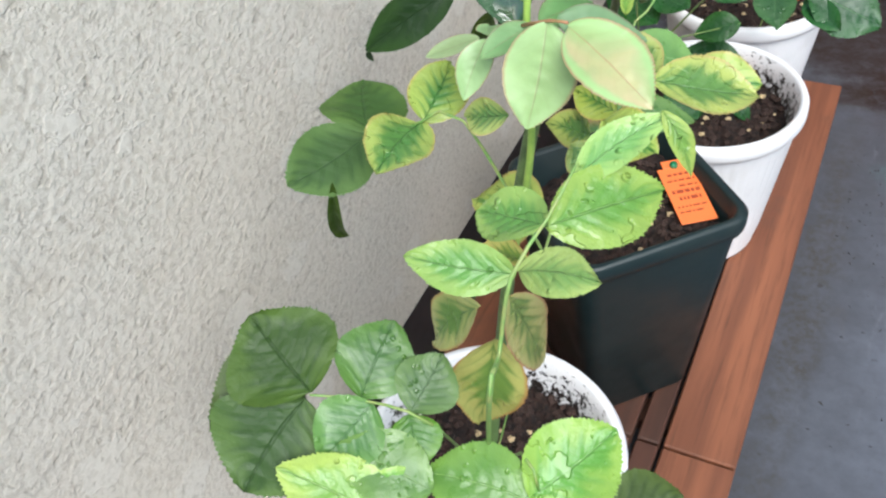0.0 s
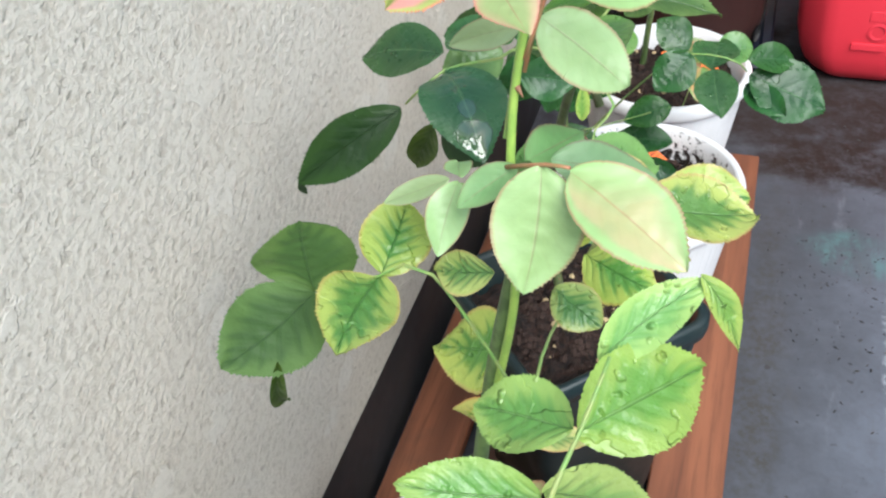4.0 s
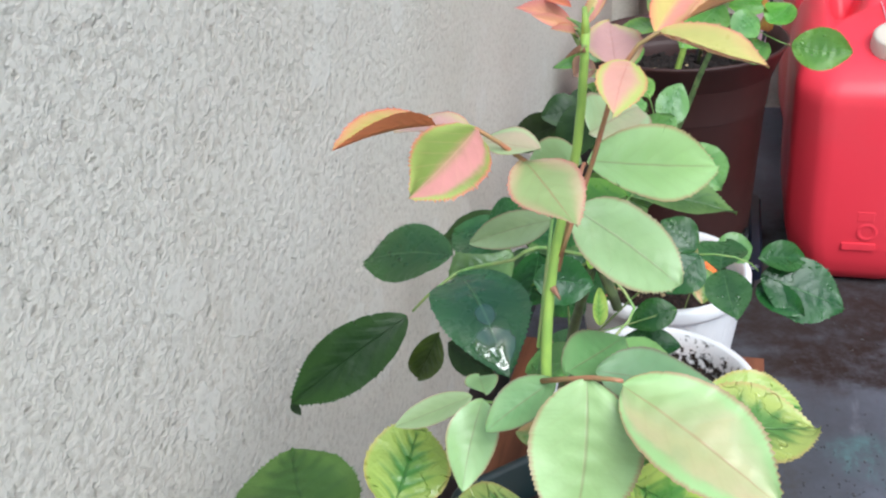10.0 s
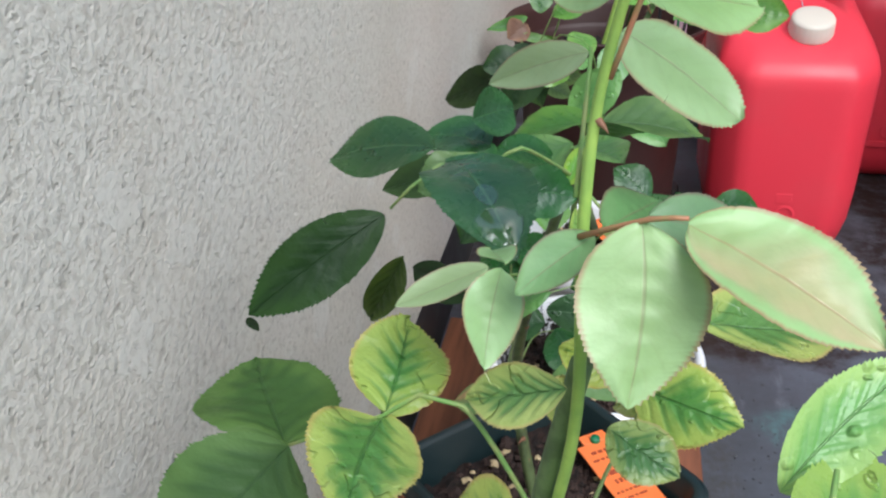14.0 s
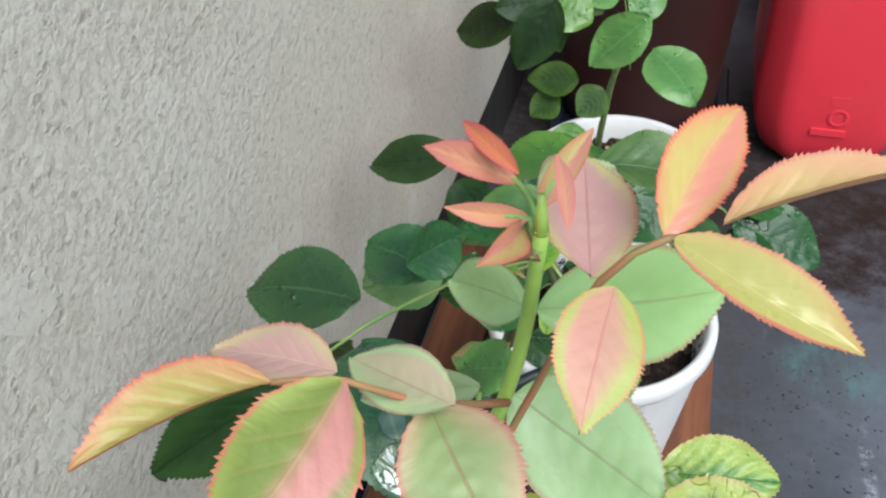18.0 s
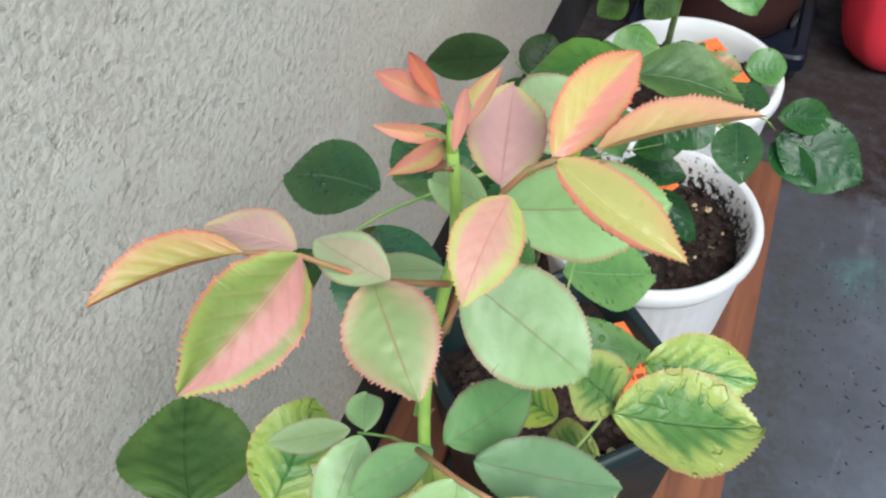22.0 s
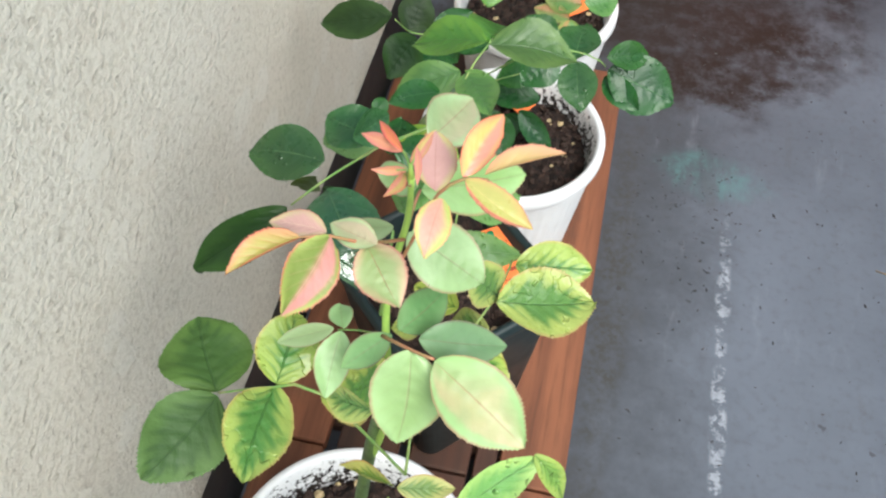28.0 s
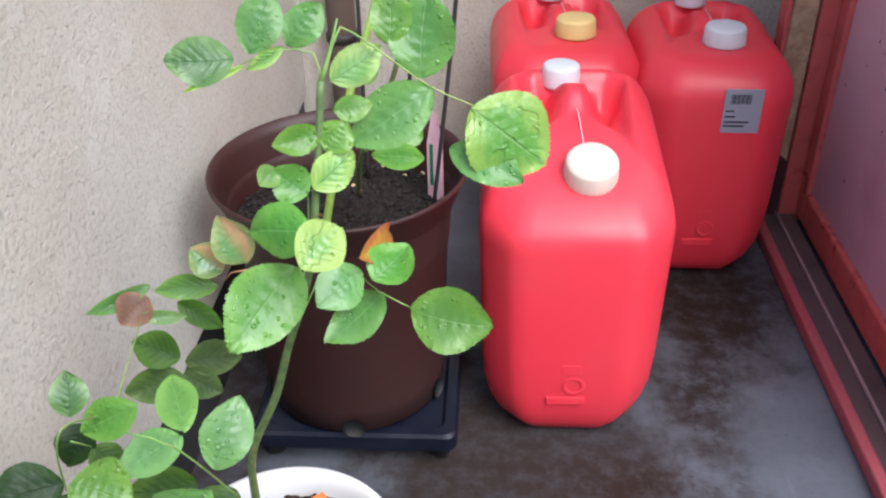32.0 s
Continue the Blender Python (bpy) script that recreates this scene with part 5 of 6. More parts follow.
blade(leaf, (0.319, 0.151, 0.737), (0.364, 0.206, 0.728), 0.043, (0.28, -0.54, 0.79), LIME, fold=0.1)
blade(leaf, (0.310, 0.131, 0.719), (0.254, 0.116, 0.728), 0.027, (0.23, -0.57, 0.79), LIME, fold=0.12)
blade(leaf, (0.310, 0.133, 0.719), (0.359, 0.119, 0.743), 0.025, (0.10, -0.60, 0.79), LIME, fold=0.12)
blade(leaf, (0.280, 0.143, 0.669), (0.231, 0.161, 0.595), 0.033, (-0.68, -0.72, 0.07), BLEACHED, fold=0.15)
blade(leaf, (0.284, 0.175, 0.646), (0.279, 0.234, 0.507), 0.039, (0.97, -0.19, -0.09), BLEACHED, fold=0.12)
blade(leaf, (0.245, 0.225, 0.529), (0.241, 0.192, 0.454), 0.056, (0.37, -0.85, 0.38), BLEACHED, fold=0.1)
blade(leaf, (0.228, 0.365, 0.526), (0.198, 0.311, 0.581), 0.058, (0.24, -0.66, 0.70), YELLOWING, fold=0.1)
leaf = twig(rose, [(0.205, 0.262, 0.245), (0.247, 0.123, 0.561), (0.205, 0.114, 0.578), (0.172, 0.101, 0.585)], 0.00135, 0.00075, STALK)
# Trio near the wall: its shade is in the leaf colour.
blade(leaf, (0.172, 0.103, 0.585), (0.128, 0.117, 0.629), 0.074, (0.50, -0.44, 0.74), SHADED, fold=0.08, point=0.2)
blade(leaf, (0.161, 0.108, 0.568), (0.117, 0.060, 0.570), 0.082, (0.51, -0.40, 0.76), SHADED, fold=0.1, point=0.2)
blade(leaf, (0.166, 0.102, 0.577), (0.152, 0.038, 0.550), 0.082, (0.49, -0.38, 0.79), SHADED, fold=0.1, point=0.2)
blade(leaf, (0.201, 0.115, 0.578), (0.205, 0.163, 0.604), 0.051, (0.41, -0.50, 0.76), MID, fold=0.1, point=0.2)
blade(leaf, (0.209, 0.116, 0.576), (0.192, 0.072, 0.560), 0.047, (0.43, -0.42, 0.80), MID, fold=0.1, point=0.2)
blade(leaf, (0.232, 0.123, 0.568), (0.240, 0.160, 0.588), 0.041, (0.37, -0.50, 0.79), MID, fold=0.1, point=0.2)
blade(leaf, (0.231, 0.121, 0.567), (0.248, 0.100, 0.546), 0.036, (0.35, -0.45, 0.83), MID, fold=0.1, point=0.2)
leaf = twig(rose, [(0.205, 0.262, 0.245), (0.304, 0.133, 0.546), (0.321, 0.119, 0.533)], 0.00135, 0.00090, STALK)
blade(leaf, (0.317, 0.113, 0.531), (0.357, 0.166, 0.556), 0.061, (0.20, -0.51, 0.83), LIME, fold=0.12, point=0.2)
blade(leaf, (0.320, 0.112, 0.529), (0.252, 0.098, 0.545), 0.053, (0.28, -0.44, 0.85), FRESH, fold=0.12, point=0.2)
blade(leaf, (0.249, 0.064, 0.530), (0.169, 0.056, 0.565), 0.049, (0.41, -0.37, 0.84), LIME, fold=0.12)
blade(leaf, (0.260, 0.090, 0.538), (0.196, 0.084, 0.564), 0.045, (0.38, -0.41, 0.83), FRESH, fold=0.15)
blade(leaf, (0.364, 0.121, 0.527), (0.406, 0.144, 0.542), 0.045, (0.13, -0.49, 0.86), OLIVE, fold=0.15)
blade(leaf, (0.259, 0.081, 0.533), (0.220, 0.077, 0.549), 0.033, (0.36, -0.40, 0.84), LIME, fold=0.15)
leaf = twig(rose, [(0.205, 0.262, 0.245), (0.252, 0.278, 0.490)], 0.00113, 0.00075, STALK)
blade(leaf, (0.267, 0.249, 0.597), (0.223, 0.258, 0.587), 0.024, (0.98, 0.05, 0.20), BLEACHED, fold=0.15)
blade(leaf, (0.269, 0.250, 0.591), (0.310, 0.263, 0.581), 0.019, (0.11, -0.34, 0.94), BLEACHED, fold=0.15)

rose2 = thing("rose_bush", (0.232, 0.601, 0.325), "potted rose with glossy deep green leaves in the square planter", "rose bush", "potted roses")
cane2 = twig(rose2, [(0.222, 0.606, 0.318), (0.201, 0.621, 0.440), (0.221, 0.570, 0.579), (0.246, 0.531, 0.679)], 0.0055, 0.0035, CANE_OLD, "cane", 10)
thorns(rose2, cane2, [(0.222, 0.606, 0.318), (0.201, 0.621, 0.440), (0.221, 0.570, 0.579), (0.246, 0.531, 0.679)], 9, 93)
knot2 = twig(rose2, [(0.221, 0.534, 0.670), (0.237, 0.530, 0.663), (0.246, 0.531, 0.679), (0.262, 0.528, 0.640)], 0.005, 0.0036, CANE_OLD, "cane", 10)
thorns(rose2, knot2, [(0.221, 0.534, 0.670), (0.237, 0.530, 0.663), (0.246, 0.531, 0.679), (0.262, 0.528, 0.640)], 9, 95)
leaf = twig(rose2, [(0.246, 0.531, 0.679), (0.245, 0.534, 0.673), (0.250, 0.586, 0.681), (0.260, 0.625, 0.681)], 0.0016, 0.0008, STALK)
blade(leaf, (0.258, 0.626, 0.681), (0.187, 0.633, 0.661), 0.045, (0.0, -0.15, 0.99), MID, fold=0.35, point=0.8)
blade(leaf, (0.260, 0.624, 0.681), (0.341, 0.634, 0.674), 0.047, (0.0, -0.15, 0.99), MID, fold=0.35, point=0.9)
blade(leaf, (0.243, 0.586, 0.680), (0.188, 0.561, 0.654), 0.036, (-0.10, -0.45, 0.88), MID, fold=0.2, point=0.8)
blade(leaf, (0.247, 0.586, 0.680), (0.279, 0.532, 0.688), 0.034, (0.05, -0.35, 0.93), MID, fold=0.15)
leaf = twig(rose2, [(0.246, 0.531, 0.679), (0.221, 0.454, 0.728), (0.207, 0.449, 0.721), (0.186, 0.397, 0.740), (0.163, 0.384, 0.721)], 0.00135, 0.00075, STALK)
blade(leaf, (0.192, 0.382, 0.748), (0.234, 0.320, 0.732), 0.048, (0.07, -0.20, 0.98), DEEP_WET, fold=0.10, curl=0.65)
blade(leaf, (0.182, 0.408, 0.745), (0.122, 0.414, 0.737), 0.040, (0.05, -0.42, 0.91), DEEP, fold=0.12, point=0.1)
blade(leaf, (0.160, 0.383, 0.718), (0.098, 0.342, 0.678), 0.034, (0.12, -0.92, 0.35), DARK, fold=0.25)
blade(leaf, (0.091, 0.354, 0.668), (0.099, 0.350, 0.664), 0.005, (0.42, -0.69, 0.59), DARK, fold=0.3, curl=0.3)
blade(leaf, (0.205, 0.446, 0.732), (0.166, 0.462, 0.734), 0.039, (-0.36, -0.07, 0.93), DEEP, fold=0.15)
blade(leaf, (0.198, 0.426, 0.754), (0.218, 0.455, 0.752), 0.026, (0.71, -0.49, 0.50), DEEP, fold=0.2)
blade(leaf, (0.152, 0.469, 0.638), (0.192, 0.447, 0.631), 0.023, (-0.57, -0.72, 0.41), DARK, fold=0.3)
blade(leaf, (0.145, 0.475, 0.642), (0.103, 0.528, 0.557), 0.024, (0.29, -0.77, 0.57), OLIVE, fold=0.2)
blade(leaf, (0.214, 0.472, 0.694), (0.252, 0.483, 0.686), 0.030, (0.46, -0.78, 0.43), DEEP, fold=0.15)
leaf = twig(rose2, [(0.246, 0.531, 0.679), (0.275, 0.512, 0.652), (0.265, 0.495, 0.641), (0.264, 0.472, 0.613)], 0.00120, 0.00075, STALK)
blade(leaf, (0.254, 0.508, 0.605), (0.307, 0.555, 0.569), 0.047, (0.24, -0.47, 0.85), FRESH, fold=0.12, point=0.3)
blade(leaf, (0.235, 0.509, 0.604), (0.193, 0.523, 0.579), 0.038, (0.33, -0.43, 0.85), FRESH, fold=0.12)
blade(leaf, (0.240, 0.484, 0.552), (0.322, 0.508, 0.544), 0.036, (0.22, -0.40, 0.89), FRESH, fold=0.12)
blade(leaf, (0.225, 0.623, 0.517), (0.297, 0.631, 0.510), 0.033, (0.26, -0.79, 0.56), DEEP, fold=0.15)
blade(leaf, (0.251, 0.514, 0.634), (0.250, 0.524, 0.659), 0.011, (0.42, -0.76, 0.50), LIME, fold=0.6, point=0.1)
blade(leaf, (0.243, 0.520, 0.676), (0.251, 0.540, 0.696), 0.013, (0.32, -0.51, 0.80), LIME, fold=0.6, point=0.4)
blade(leaf, (0.233, 0.516, 0.681), (0.201, 0.508, 0.666), 0.011, (0.36, -0.47, 0.80), LIME, fold=0.6, point=0.4)
leaf = twig(rose2, [(0.246, 0.531, 0.679), (0.222, 0.522, 0.667), (0.198, 0.533, 0.657)], 0.00105, 0.00068, STALK)
blade(leaf, (0.195, 0.498, 0.698), (0.157, 0.470, 0.691), 0.039, (0.44, -0.45, 0.78), FRESH, fold=0.12)
blade(leaf, (0.211, 0.509, 0.693), (0.201, 0.506, 0.651), 0.035, (0.38, -0.46, 0.80), DEEP, fold=0.12)
blade(leaf, (0.231, 0.556, 0.682), (0.196, 0.519, 0.697), 0.023, (0.37, -0.52, 0.77), DEEP, fold=0.2)
blade(leaf, (0.197, 0.515, 0.705), (0.190, 0.501, 0.700), 0.013, (0.42, -0.49, 0.77), DEEP, fold=0.2)
blade(leaf, (0.238, 0.514, 0.675), (0.201, 0.508, 0.668), 0.019, (0.36, -0.47, 0.80), RUSTY, fold=0.2)
leaf = twig(rose2, [(0.260, 0.625, 0.681), (0.261, 0.633, 0.680)], 0.0008, 0.0007, STALK)
blade(leaf, (0.261, 0.632, 0.680), (0.268, 0.712, 0.634), 0.058, (0.05, 0.40, 0.90), MID, fold=0.2)

rose3 = thing("rose_bush", (0.264, 0.896, 0.252), "small potted rose with dark glossy wet leaves in a white pot", "rose bush", "potted roses")
cane3 = twig(rose3, [(0.168, 0.858, 0.248), (0.170, 0.852, 0.300), (0.186, 0.886, 0.365)], 0.0055, 0.003, CANE_OLD, "cane", 10)
thorns(rose3, cane3, [(0.168, 0.858, 0.248), (0.170, 0.852, 0.300), (0.186, 0.886, 0.365)], 9, 127)
leaf = twig(rose3, [(0.166, 0.924, 0.310), (0.284, 0.814, 0.511), (0.346, 0.796, 0.537), (0.369, 0.799, 0.521)], 0.00127, 0.00075, STALK)
blade(leaf, (0.334, 0.816, 0.510), (0.338, 0.876, 0.516), 0.047, (0.03, 0.27, 0.96), DEEP, fold=0.15)
blade(leaf, (0.336, 0.807, 0.516), (0.350, 0.749, 0.495), 0.042, (0.17, -0.96, 0.21), DEEP, fold=0.2)
blade(leaf, (0.372, 0.800, 0.517), (0.452, 0.799, 0.485), 0.062, (0.45, -0.68, 0.58), DEEP, fold=0.12)
blade(leaf, (0.309, 0.792, 0.544), (0.273, 0.803, 0.570), 0.037, (0.45, -0.72, 0.53), DEEP, fold=0.15)
blade(leaf, (0.313, 0.789, 0.541), (0.281, 0.755, 0.516), 0.042, (0.17, -0.66, 0.73), DEEP, fold=0.15)
blade(leaf, (0.368, 0.797, 0.538), (0.414, 0.823, 0.525), 0.031, (0.58, -0.46, 0.68), DEEP, fold=0.2)
blade(leaf, (0.369, 0.801, 0.503), (0.413, 0.770, 0.493), 0.031, (0.06, -0.63, 0.76), DEEP, fold=0.2)
leaf = twig(rose3, [(0.168, 0.858, 0.248), (0.188, 0.921, 0.286), (0.219, 0.914, 0.305)], 0.00105, 0.00068, STALK)
blade(leaf, (0.215, 0.914, 0.306), (0.260, 0.854, 0.275), 0.061, (0.11, -0.50, 0.86), DEEP, fold=0.12)
blade(leaf, (0.171, 0.817, 0.275), (0.242, 0.803, 0.277), 0.042, (0.08, -0.52, 0.85), DEEP, fold=0.12)
blade(leaf, (0.268, 0.928, 0.303), (0.323, 0.901, 0.253), 0.033, (0.41, -0.74, 0.54), DEEP, fold=0.3)
blade(leaf, (0.242, 0.942, 0.271), (0.269, 0.924, 0.252), 0.042, (0.23, -0.65, 0.73), DEEP, fold=0.2)
blade(leaf, (0.172, 0.947, 0.354), (0.114, 1.000, 0.364), 0.050, (0.03, -0.48, 0.88), DEEP, fold=0.15)
blade(leaf, (0.213, 0.955, 0.379), (0.151, 0.986, 0.384), 0.046, (0.09, -0.63, 0.78), DEEP, fold=0.15)
blade(leaf, (0.202, 0.941, 0.297), (0.112, 0.939, 0.297), 0.062, (0.23, -0.61, 0.75), DEEP, fold=0.15)
blade(leaf, (0.159, 0.801, 0.274), (0.109, 0.812, 0.265), 0.037, (-0.08, -0.49, 0.87), RUSTY, fold=0.2)
leaf = twig(rose3, [(0.157, 0.931, 0.292), (0.172, 0.813, 0.503), (0.145, 0.798, 0.527), (0.136, 0.768, 0.568)], 0.00120, 0.00075, STALK)
blade(leaf, (0.136, 0.756, 0.583), (0.052, 0.753, 0.561), 0.041, (-0.51, -0.65, 0.57), DARK, fold=0.12)
blade(leaf, (0.140, 0.803, 0.524), (0.154, 0.836, 0.555), 0.042, (0.36, -0.57, 0.74), DARK, fold=0.12)
blade(leaf, (0.154, 0.788, 0.530), (0.136, 0.728, 0.520), 0.044, (0.37, -0.52, 0.78), DARK, fold=0.15)
blade(leaf, (0.165, 0.822, 0.493), (0.205, 0.861, 0.518), 0.039, (0.26, -0.66, 0.69), DEEP, fold=0.15)
blade(leaf, (0.172, 0.795, 0.531), (0.165, 0.770, 0.463), 0.037, (0.08, -0.99, -0.03), DEEP, fold=0.15)
leaf = twig(rose3, [(0.186, 0.886, 0.365), (0.230, 0.905, 0.372), (0.288, 0.927, 0.386)], 0.0010, 0.0006, STALK)
blade(leaf, (0.288, 0.927, 0.386), (0.232, 0.908, 0.371), 0.040, (0.10, -0.55, 0.83), DEEP, fold=0.15)
blade(leaf, (0.295, 0.924, 0.335), (0.216, 0.913, 0.339), 0.038, (0.10, -0.50, 0.86), DEEP, fold=0.15)

rose4 = thing("rose_bush", (0.2525, 1.184, 0.264), "leggy potted rose with water drops on its green leaves", "rose bush", "potted roses")
cane4 = twig(rose4, [(0.214, 1.235, 0.255), (0.222, 1.215, 0.350), (0.234, 1.200, 0.434), (0.270, 1.190, 0.519), (0.293, 1.180, 0.591), (0.318, 1.180, 0.665), (0.331, 1.205, 0.759), (0.337, 1.221, 0.826)], 0.0048, 0.0030, CANE_CUT, "cane", 10)
thorns(rose4, cane4, [(0.214, 1.235, 0.255), (0.222, 1.215, 0.350), (0.234, 1.200, 0.434), (0.270, 1.190, 0.519), (0.293, 1.180, 0.591), (0.318, 1.180, 0.665), (0.331, 1.205, 0.759), (0.337, 1.221, 0.826)], 9, 153)
leaf = twig(rose4, [(0.204, 1.022, 0.638), (0.240, 1.026, 0.620), (0.255, 1.091, 0.492)], 0.00068, 0.00097, STALK)
blade(leaf, (0.279, 1.014, 0.560), (0.330, 0.958, 0.534), 0.060, (-0.10, -0.32, 0.94), FRESH, fold=0.1)
blade(leaf, (0.258, 1.049, 0.571), (0.276, 1.086, 0.616), 0.040, (0.15, -0.98, 0.05), FRESH, fold=0.12)
blade(leaf, (0.273, 0.998, 0.606), (0.217, 0.986, 0.548), 0.047, (-0.15, -0.94, 0.31), FRESH, fold=0.12)
blade(leaf, (0.234, 1.056, 0.601), (0.204, 1.005, 0.609), 0.032, (0.41, -0.60, 0.69), FRESH, fold=0.12)
blade(leaf, (0.237, 1.055, 0.606), (0.214, 1.106, 0.618), 0.032, (-0.11, 0.11, 0.99), FRESH, fold=0.15)
blade(leaf, (0.236, 1.000, 0.685), (0.196, 0.990, 0.668), 0.028, (0.06, -0.85, 0.52), FRESH, fold=0.15)
leaf = twig(rose4, [(0.188, 1.073, 0.606), (0.220, 0.937, 0.725), (0.172, 0.990, 0.611)], 0.00097, 0.00068, STALK)
blade(leaf, (0.174, 0.994, 0.614), (0.217, 0.990, 0.596), 0.047, (0.37, -0.65, 0.67), FRESH, fold=0.1, point=0.2)
# Inner leaflets, darkened in colour for the shade among the foliage.
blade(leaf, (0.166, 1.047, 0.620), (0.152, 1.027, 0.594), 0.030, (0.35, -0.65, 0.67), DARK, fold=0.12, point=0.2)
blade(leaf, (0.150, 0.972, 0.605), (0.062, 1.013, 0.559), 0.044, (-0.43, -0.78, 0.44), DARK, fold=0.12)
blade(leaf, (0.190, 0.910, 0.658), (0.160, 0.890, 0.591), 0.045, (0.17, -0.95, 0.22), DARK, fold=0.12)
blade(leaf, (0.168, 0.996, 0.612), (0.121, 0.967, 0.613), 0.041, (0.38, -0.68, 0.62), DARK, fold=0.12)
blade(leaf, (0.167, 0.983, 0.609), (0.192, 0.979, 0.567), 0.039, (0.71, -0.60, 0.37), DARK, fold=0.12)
blade(leaf, (0.182, 1.007, 0.666), (0.177, 1.025, 0.693), 0.025, (0.30, -0.70, 0.65), MID, fold=0.15)
leaf = twig(rose4, [(0.204, 1.022, 0.638), (0.158, 1.123, 0.585), (0.136, 1.232, 0.573)], 0.00105, 0.00068, STALK)
blade(leaf, (0.142, 1.257, 0.599), (0.089, 1.222, 0.589), 0.017, (0.37, -0.76, 0.53), MID, fold=0.3, point=0.9)
blade(leaf, (0.141, 1.249, 0.591), (0.119, 1.225, 0.575), 0.036, (0.35, -0.76, 0.54), BROWN_LEAF, fold=0.3)
blade(leaf, (0.134, 1.235, 0.578), (0.177, 1.248, 0.569), 0.014, (0.32, -0.77, 0.55), FRESH, fold=0.25)
# Low cluster: olive green stands for foliage shade on ordinary leaves.
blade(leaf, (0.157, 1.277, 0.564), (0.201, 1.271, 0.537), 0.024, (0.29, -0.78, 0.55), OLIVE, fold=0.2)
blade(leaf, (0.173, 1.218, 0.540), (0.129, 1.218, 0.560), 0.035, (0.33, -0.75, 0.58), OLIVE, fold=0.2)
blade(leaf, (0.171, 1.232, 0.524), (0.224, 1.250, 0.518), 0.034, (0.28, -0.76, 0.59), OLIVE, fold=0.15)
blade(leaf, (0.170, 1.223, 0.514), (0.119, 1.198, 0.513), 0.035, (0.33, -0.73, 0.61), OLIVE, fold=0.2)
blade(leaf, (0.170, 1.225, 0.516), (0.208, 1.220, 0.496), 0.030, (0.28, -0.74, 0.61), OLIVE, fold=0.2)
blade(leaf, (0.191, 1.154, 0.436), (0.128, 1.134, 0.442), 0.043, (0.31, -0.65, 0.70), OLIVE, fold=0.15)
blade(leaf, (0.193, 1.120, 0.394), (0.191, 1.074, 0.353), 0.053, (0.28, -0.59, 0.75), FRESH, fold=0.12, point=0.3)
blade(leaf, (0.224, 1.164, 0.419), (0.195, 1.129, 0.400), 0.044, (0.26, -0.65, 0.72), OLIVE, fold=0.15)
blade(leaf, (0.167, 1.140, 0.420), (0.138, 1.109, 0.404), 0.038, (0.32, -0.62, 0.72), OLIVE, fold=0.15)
leaf = twig(rose4, [(0.308, 1.170, 0.627), (0.276, 1.152, 0.692), (0.251, 1.162, 0.673)], 0.00097, 0.00068, STALK_RED)
blade(leaf, (0.316, 1.156, 0.693), (0.274, 1.087, 0.660), 0.058, (0.08, -0.91, 0.41), FRESH, fold=0.08)
blade(leaf, (0.335, 1.140, 0.737), (0.280, 1.153, 0.728), 0.043, (-0.36, -0.92, 0.42), FRESH, fold=0.1, point=0.2)
blade(leaf, (0.335, 1.092, 0.736), (0.361, 1.130, 0.748), 0.038, (0.38, -0.68, 0.62), LIME, fold=0.15, point=0.2)
blade(leaf, (0.273, 1.160, 0.693), (0.257, 1.160, 0.737), 0.032, (0.42, -0.90, 0.14), RUSTY, fold=0.15)
blade(leaf, (0.243, 1.169, 0.662), (0.189, 1.165, 0.660), 0.021, (0.30, -0.75, 0.58), MID, fold=0.2)
blade(leaf, (0.250, 1.168, 0.679), (0.224, 1.172, 0.699), 0.031, (0.29, -0.81, 0.51), RUSTY, fold=0.2)
leaf = twig(rose4, [(0.308, 1.170, 0.627), (0.333, 1.218, 0.656), (0.375, 1.194, 0.642), (0.404, 1.185, 0.631)], 0.00097, 0.00060, STALK)
blade(leaf, (0.404, 1.177, 0.636), (0.475, 1.162, 0.630), 0.054, (0.45, -0.77, 0.44), FRESH, fold=0.08, point=0.3)
blade(leaf, (0.362, 1.190, 0.667), (0.329, 1.150, 0.657), 0.039, (0.26, -0.75, 0.60), FRESH, fold=0.1)
blade(leaf, (0.375, 1.211, 0.628), (0.340, 1.137, 0.633), 0.038, (0.36, -0.62, 0.69), FRESH, fold=0.1)
blade(leaf, (0.372, 1.180, 0.664), (0.402, 1.213, 0.680), 0.040, (0.19, -0.45, 0.87), FRESH, fold=0.1)
blade(leaf, (0.364, 1.174, 0.691), (0.386, 1.340, 0.615), 0.034, (0.98, 0.07, 0.22), AMBER, fold=0.3)
leaf = twig(rose4, [(0.338, 1.222, 0.824), (0.350, 1.235, 0.858), (0.360, 1.250, 0.855), (0.419, 1.253, 0.809), (0.458, 1.249, 0.792)], 0.00105, 0.00068, STALK)
blade(leaf, (0.455, 1.238, 0.796), (0.518, 1.224, 0.751), 0.072, (0.12, -0.90, 0.41), LIME, fold=0.05, curl=-0.06, point=0.1)
blade(leaf, (0.437, 1.234, 0.761), (0.499, 1.219, 0.737), 0.036, (0.03, -0.86, 0.50), FRESH, fold=0.12)
blade(leaf, (0.423, 1.253, 0.807), (0.356, 1.224, 0.769), 0.047, (0.13, -0.88, 0.45), FRESH, fold=0.08, curl=0.12, point=0.3)
blade(leaf, (0.413, 1.255, 0.814), (0.420, 1.281, 0.880), 0.053, (0.09, -0.92, 0.38), FRESH, fold=0.1)
blade(leaf, (0.388, 1.260, 0.841), (0.389, 1.278, 0.886), 0.033, (0.13, -0.92, 0.36), FRESH, fold=0.12)
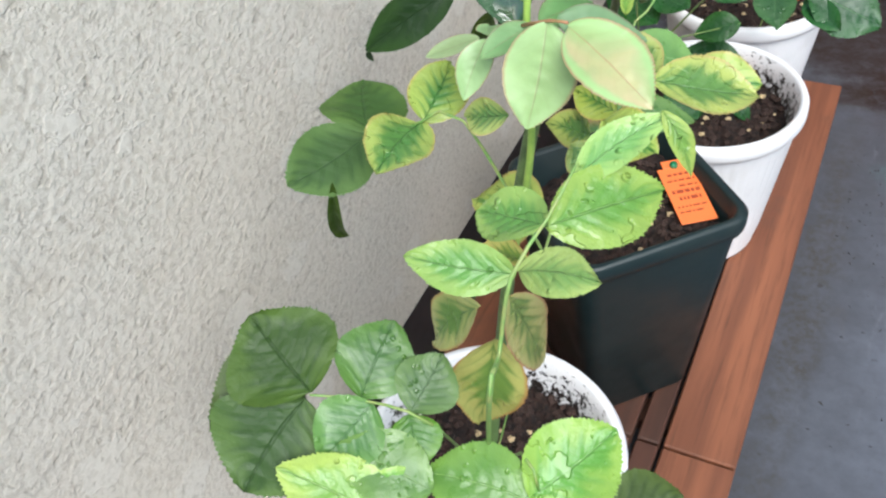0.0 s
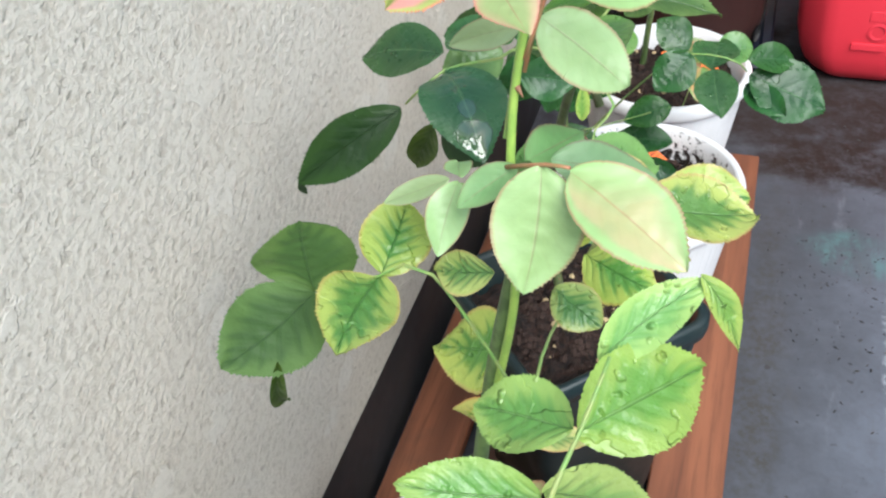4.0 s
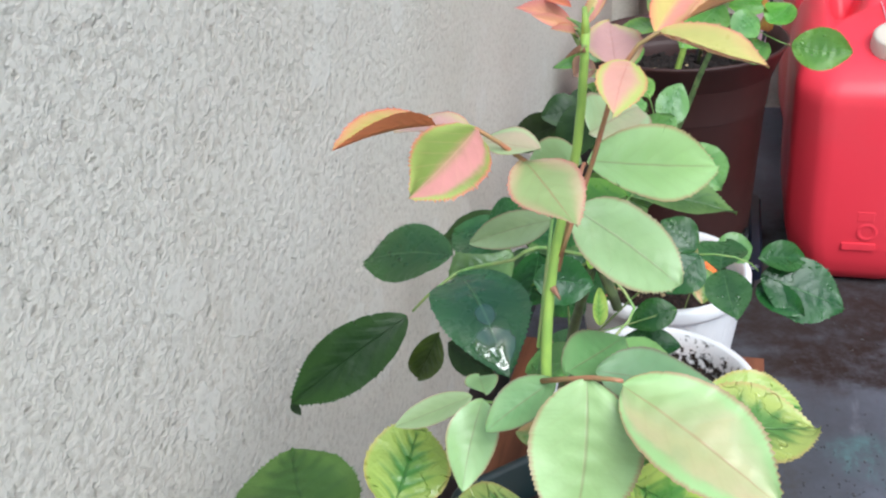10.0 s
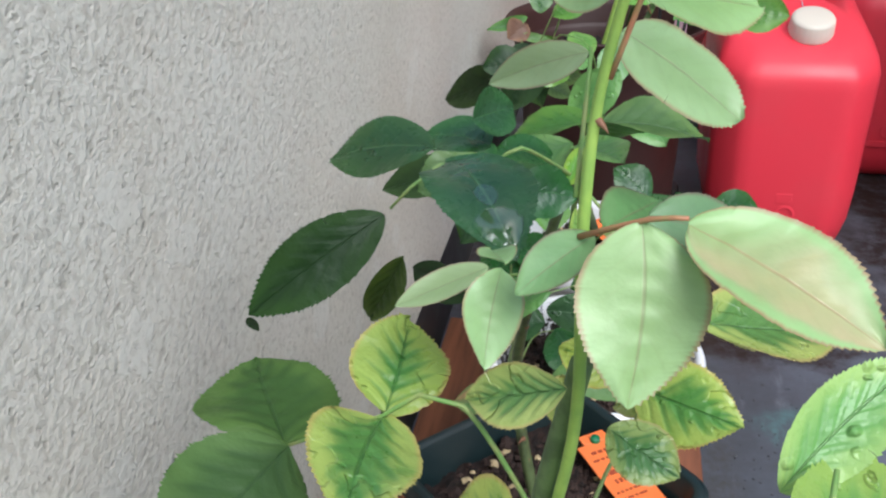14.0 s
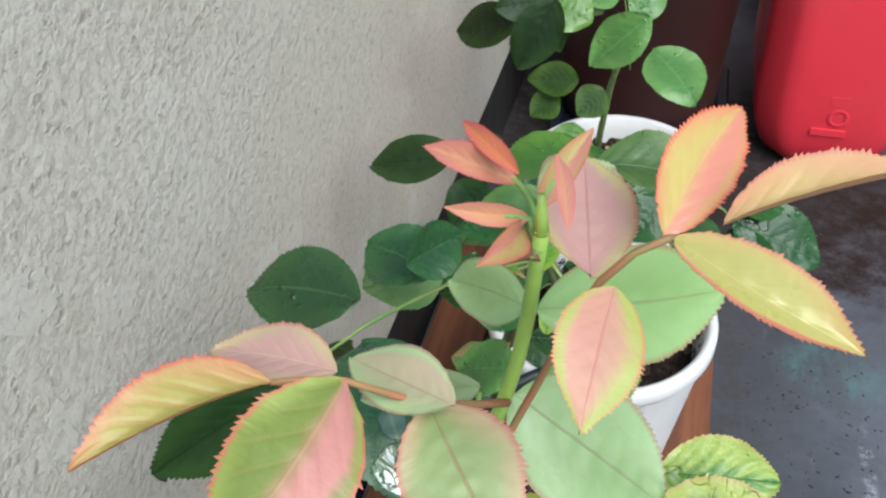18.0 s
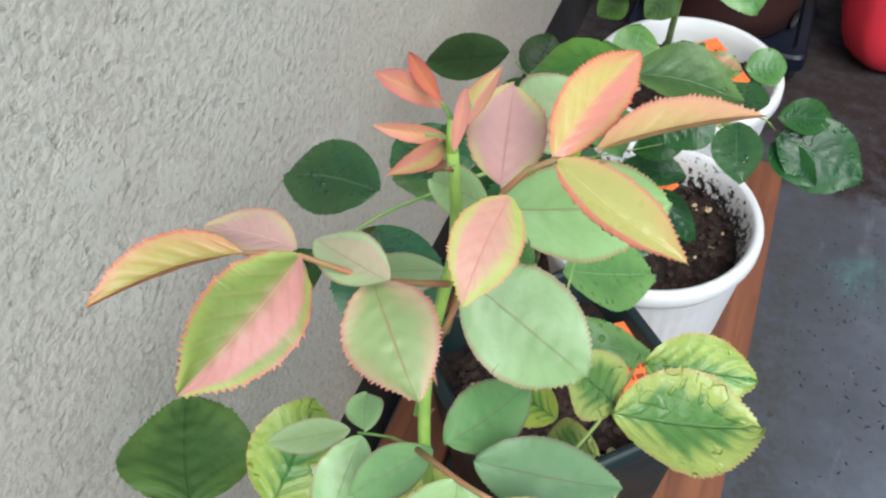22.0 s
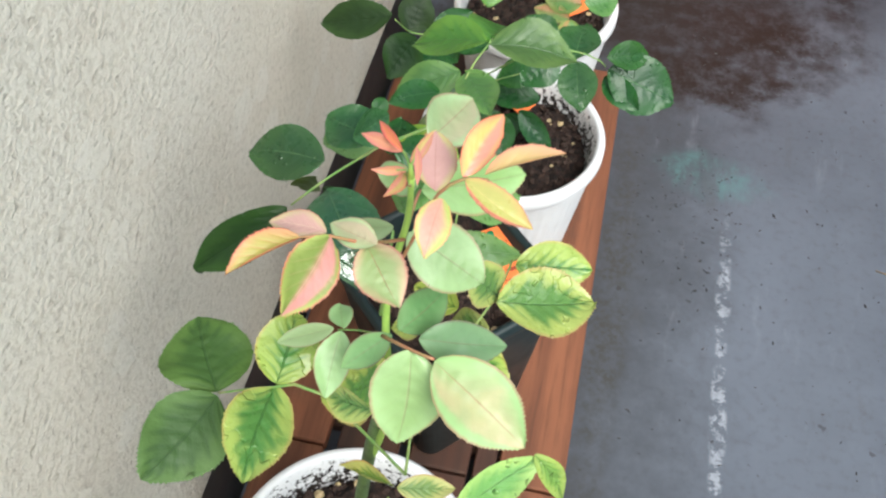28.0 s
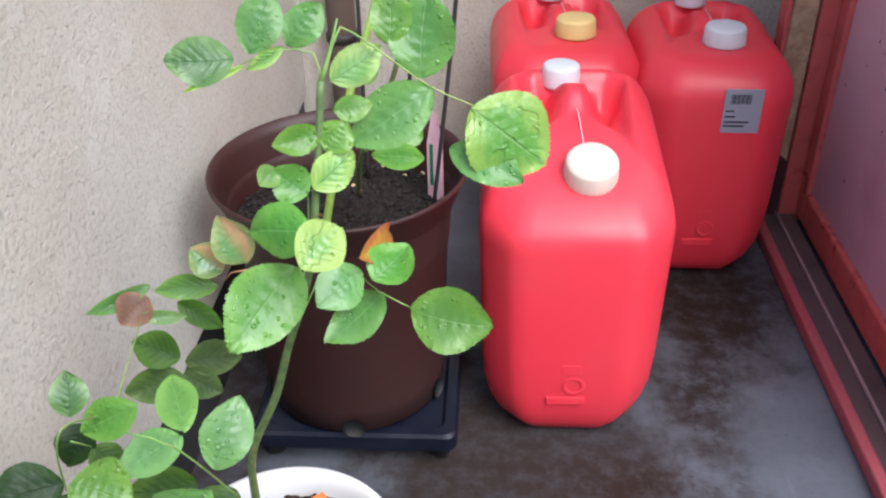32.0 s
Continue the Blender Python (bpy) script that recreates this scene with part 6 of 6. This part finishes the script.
blade(leaf, (0.341, 1.241, 0.817), (0.382, 1.261, 0.840), 0.032, (0.17, -0.90, 0.41), LIME, fold=0.15)
leaf = twig(rose4, [(0.337, 1.221, 0.824), (0.330, 1.238, 0.842), (0.300, 1.242, 0.843), (0.272, 1.229, 0.836)], 0.00097, 0.00060, STALK)
blade(leaf, (0.268, 1.229, 0.841), (0.218, 1.211, 0.847), 0.038, (0.32, -0.80, 0.50), MID, fold=0.1, point=0.1)
blade(leaf, (0.279, 1.234, 0.843), (0.297, 1.258, 0.888), 0.035, (0.26, -0.90, 0.36), FRESH, fold=0.12)
blade(leaf, (0.307, 1.245, 0.846), (0.336, 1.262, 0.875), 0.030, (0.22, -0.91, 0.36), FRESH, fold=0.12)
blade(leaf, (0.276, 1.230, 0.835), (0.231, 1.204, 0.823), 0.007, (0.30, -0.87, 0.41), LIME, fold=0.3)
blade(leaf, (0.305, 1.244, 0.845), (0.276, 1.230, 0.831), 0.012, (0.26, -0.89, 0.39), LIME, fold=0.2)
twig(rose4, [(0.337, 1.221, 0.824), (0.346, 1.228, 0.850), (0.352, 1.233, 0.872)], 0.0026, 0.0006, STALK, "shoot")
leaf = twig(rose4, [(0.308, 1.170, 0.627), (0.312, 1.230, 0.691), (0.314, 1.227, 0.733)], 0.00082, 0.00060, STALK)
blade(leaf, (0.336, 1.212, 0.786), (0.298, 1.194, 0.782), 0.024, (0.23, -0.86, 0.47), FRESH, fold=0.2)
blade(leaf, (0.325, 1.184, 0.744), (0.299, 1.186, 0.766), 0.032, (0.24, -0.83, 0.50), FRESH, fold=0.12, point=0.2)
blade(leaf, (0.329, 1.188, 0.747), (0.360, 1.211, 0.770), 0.030, (0.19, -0.92, 0.50), LIME, fold=0.15, point=0.2)
blade(leaf, (0.302, 1.188, 0.765), (0.289, 1.175, 0.757), 0.019, (0.25, -0.83, 0.50), FRESH, fold=0.3)
blade(leaf, (0.345, 1.220, 0.801), (0.376, 1.229, 0.803), 0.021, (0.17, -0.88, 0.44), FRESH, fold=0.2)
blade(leaf, (0.339, 1.205, 0.772), (0.356, 1.219, 0.792), 0.029, (0.19, -0.87, 0.47), FRESH, fold=0.15)
leaf = twig(rose4, [(0.288, 1.094, 0.262), (0.310, 1.075, 0.362), (0.327, 1.081, 0.377)], 0.00090, 0.00060, STALK)
blade(leaf, (0.326, 1.081, 0.378), (0.271, 1.082, 0.381), 0.036, (-0.02, -0.61, 0.80), RUSTY, fold=0.12)
blade(leaf, (0.329, 1.075, 0.389), (0.377, 1.097, 0.385), 0.046, (0.22, -0.56, 0.80), FRESH, fold=0.12)
blade(leaf, (0.312, 1.060, 0.366), (0.259, 1.077, 0.363), 0.029, (-0.17, -0.45, 0.88), RUSTY, fold=0.12)
blade(leaf, (0.314, 1.049, 0.374), (0.317, 1.004, 0.348), 0.039, (0.22, -0.43, 0.88), RUSTY, fold=0.12)
leaf = twig(rose4, [(0.162, 1.028, 0.621), (0.170, 1.040, 0.603)], 0.0007, 0.0006, STALK)
blade(leaf, (0.170, 1.040, 0.603), (0.193, 1.029, 0.585), 0.026, (0.35, -0.65, 0.67), OLIVE, fold=0.12, point=0.2)

rose5 = thing("rose_bush", (0.245, 1.735, 0.402), "rose canes with a few round leaves in the large brown pot", "rose bush", "potted roses")
cane5 = twig(rose5, [(0.238, 1.627, 0.432), (0.285, 1.620, 0.623), (0.329, 1.623, 0.757), (0.353, 1.641, 0.858)], 0.006, 0.004, CANE, "cane", 10)
thorns(rose5, cane5, [(0.238, 1.627, 0.432), (0.285, 1.620, 0.623), (0.329, 1.623, 0.757), (0.353, 1.641, 0.858)], 5, 222)
cane6 = twig(rose5, [(0.277, 1.703, 0.443), (0.298, 1.630, 0.551), (0.347, 1.615, 0.665), (0.382, 1.597, 0.807)], 0.004, 0.003, CANE_OLD, "cane", 10)
thorns(rose5, cane6, [(0.277, 1.703, 0.443), (0.298, 1.630, 0.551), (0.347, 1.615, 0.665), (0.382, 1.597, 0.807)], 9, 224)
leaf = twig(rose5, [(0.298, 1.630, 0.551), (0.342, 1.595, 0.588)], 0.00097, 0.00068, STALK)
blade(leaf, (0.375, 1.594, 0.622), (0.347, 1.573, 0.593), 0.054, (0.15, -0.86, 0.49), FRESH, fold=0.12)
blade(leaf, (0.389, 1.544, 0.589), (0.323, 1.549, 0.590), 0.032, (-0.05, -0.87, 0.48), FRESH, fold=0.15)
blade(leaf, (0.327, 1.611, 0.697), (0.289, 1.614, 0.665), 0.043, (-0.21, -0.97, 0.13), FRESH, fold=0.2)
